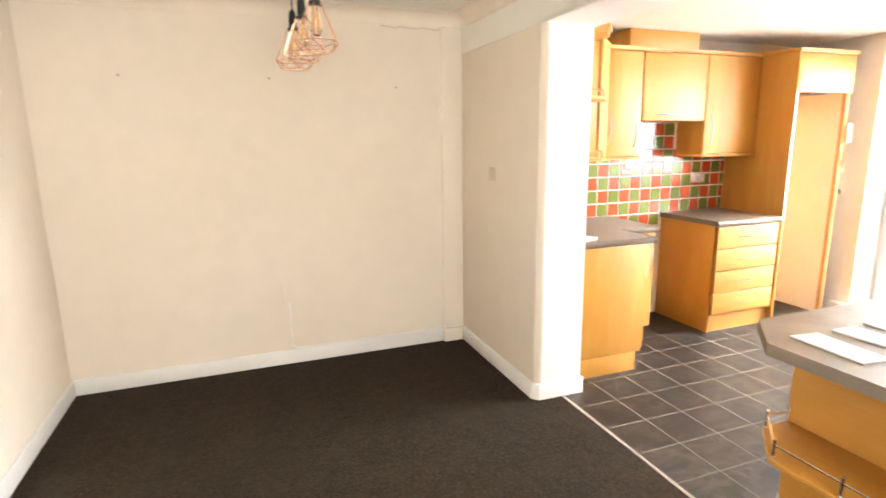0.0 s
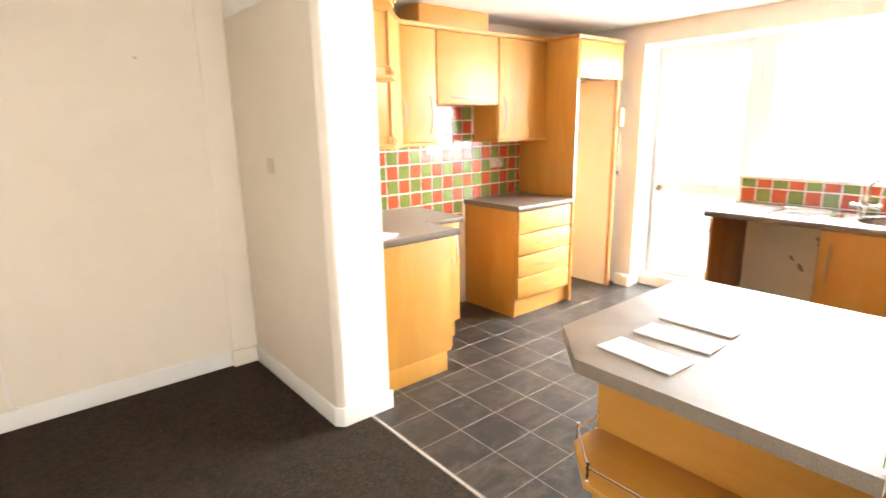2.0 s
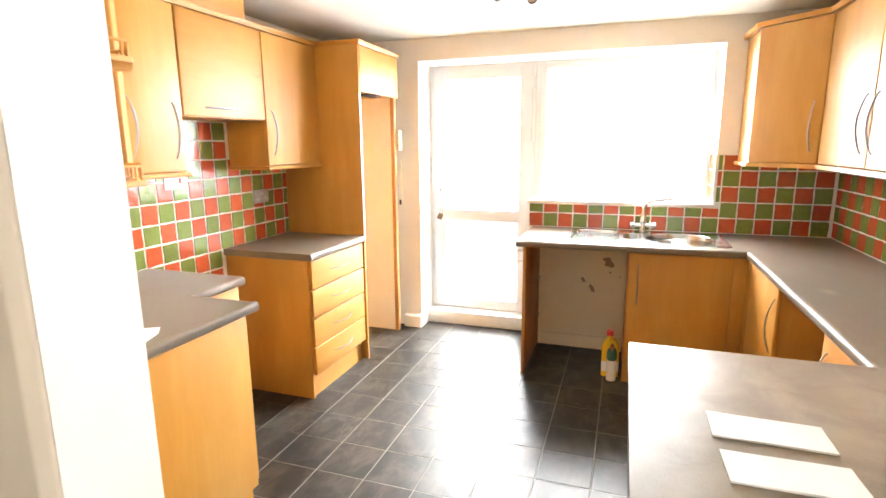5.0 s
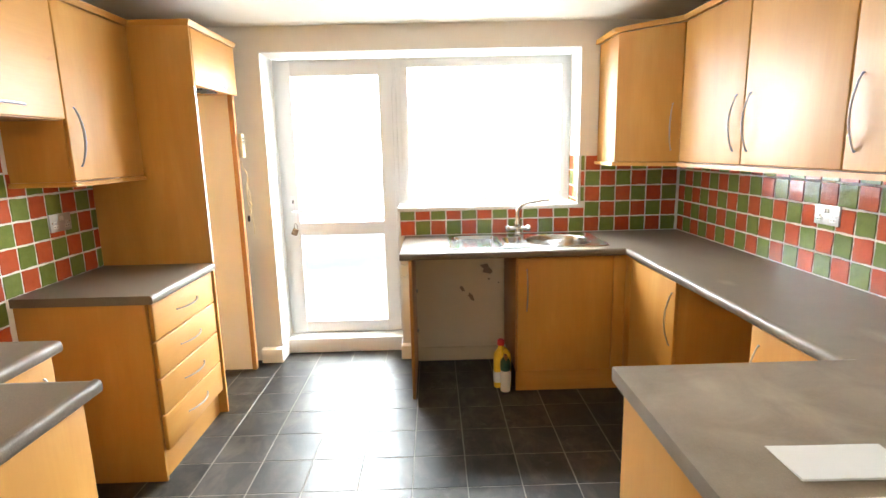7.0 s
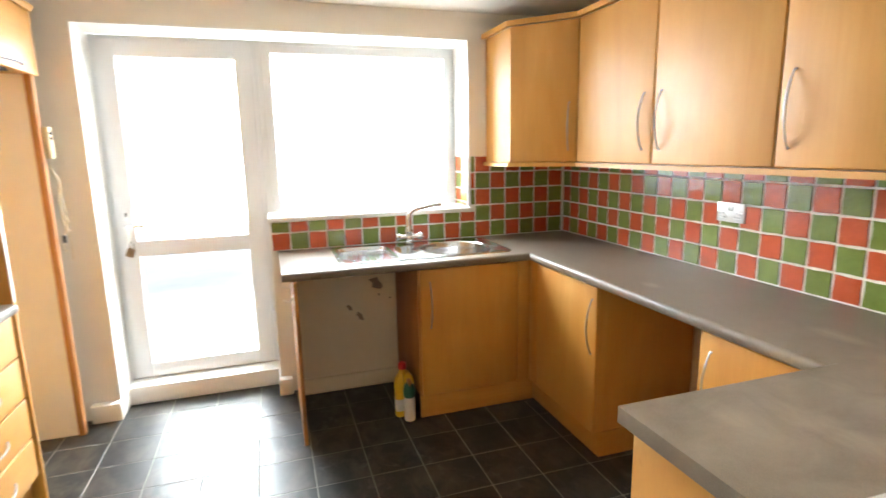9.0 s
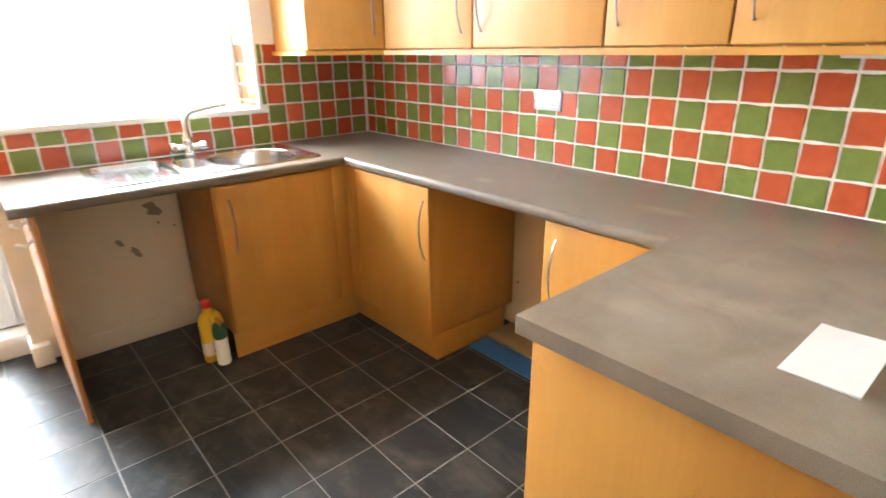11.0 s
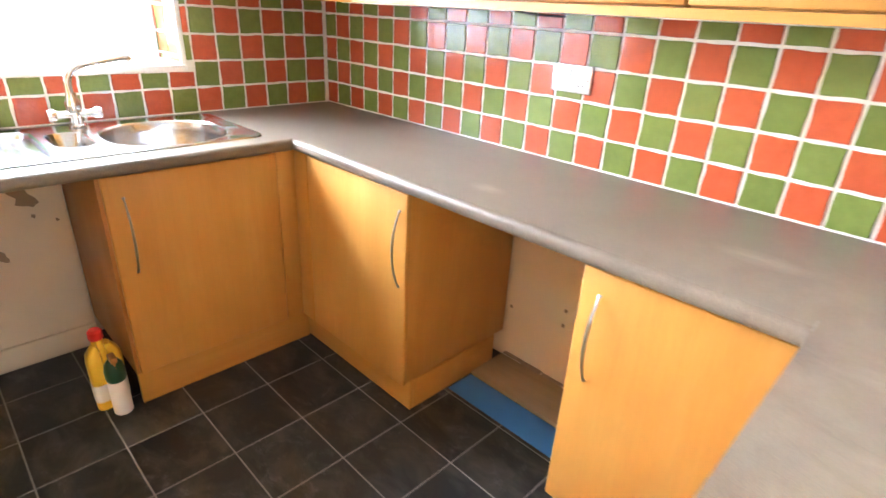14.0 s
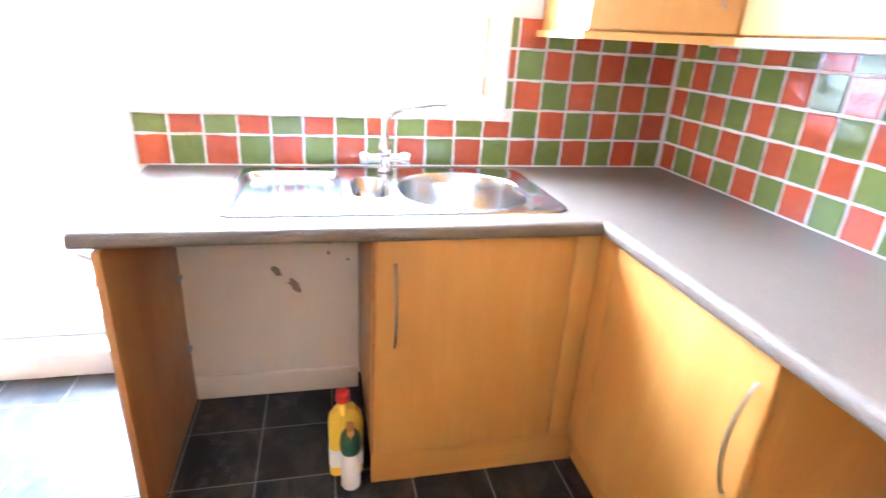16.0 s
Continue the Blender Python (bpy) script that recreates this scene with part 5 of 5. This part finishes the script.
# cooker wall
lp = 0.1085
setting("splashback_bed_cooker", merged(box(XN1 + 0.002, 4.286, YK - 0.0085, YK, 0.70, 1.43), box(3.09, 3.72, YK - 0.0085, YK, 1.431, 1.70)), GROUT, "cream grout between the wall tiles", "grout")
cols = [4.284] + [4.236 - lp * k for k in range(20)]
in_gap = lambda u: -3.61 < u < -3.05
tiled(wall_tiled, [-q for q in cols], [Z0 - 2 * lp + 0.02, Z0 - lp, Z0] + [Z0 + lp * k for k in range(1, 8)], lambda u, z: Matrix.Translation((-u, YK - 0.002, z)) @ down, 1,
      lambda u, z: (z < Z0 and not in_gap(u)) or (z > 1.43 and not -3.72 < u < -3.09))
# end of the partition above the peninsula
setting("splashback_bed_nib", merged(box(1.75, 2.131, 0.42, 0.4285, WT, 1.45), box(2.13, 2.1385, 0.012, 0.42, WT, 1.45)), GROUT, "cream grout between the wall tiles", "grout")
nib_wall = bpy.data.objects["wall_nib_near"]
tiled(nib_wall, [1.76, 1.80, 1.906, 2.012, 2.118], rows, lambda u, z: Matrix.Translation((u, 0.422, z)) @ up, 1)
tiled(nib_wall, [0.014, 0.10, 0.206, 0.312, 0.412], rows, lambda u, z: Matrix.Translation((2.132, u, z)) @ fore, 1)
setting("tile_trim_nib", box(2.123, 2.144, 0.415, 0.435, WT, 1.452, 0.004), GLOSS, "white plastic tile edge trim", "trim")

# ---- floor tiles ----
fx = [1.97] + [3.755 + 0.2545 * k for k in range(-6, 7)]
fy = [0.0] + [0.618 + 0.2515 * k for k in range(-2, 12)] + [YK]
slate_cache = {}


def slate(w, h):
    key = (round(w, 3), round(h, 3))
    if key not in slate_cache:
        bm = box(-w / 2, w / 2, -h / 2, h / 2, -0.006, 0.0, 0.0015, 1)
        slate_cache[key] = mesh_of("floor_tile", bm, SLATE)
    return slate_cache[key]


for x0, x1 in zip(fx, fx[1:]):
    for y0, y1 in zip(fy, fy[1:]):
        if x1 - x0 < 0.03 or y1 - y0 < 0.03 or x0 > 5.2:
            continue
        ob = new("floor_tile", slate(x1 - x0 - 0.0042, y1 - y0 - 0.0042))
        ob.parent = floor_k
        ob.matrix_local = Matrix.Translation(((x0 + x1) / 2, (y0 + y1) / 2, 0.0))
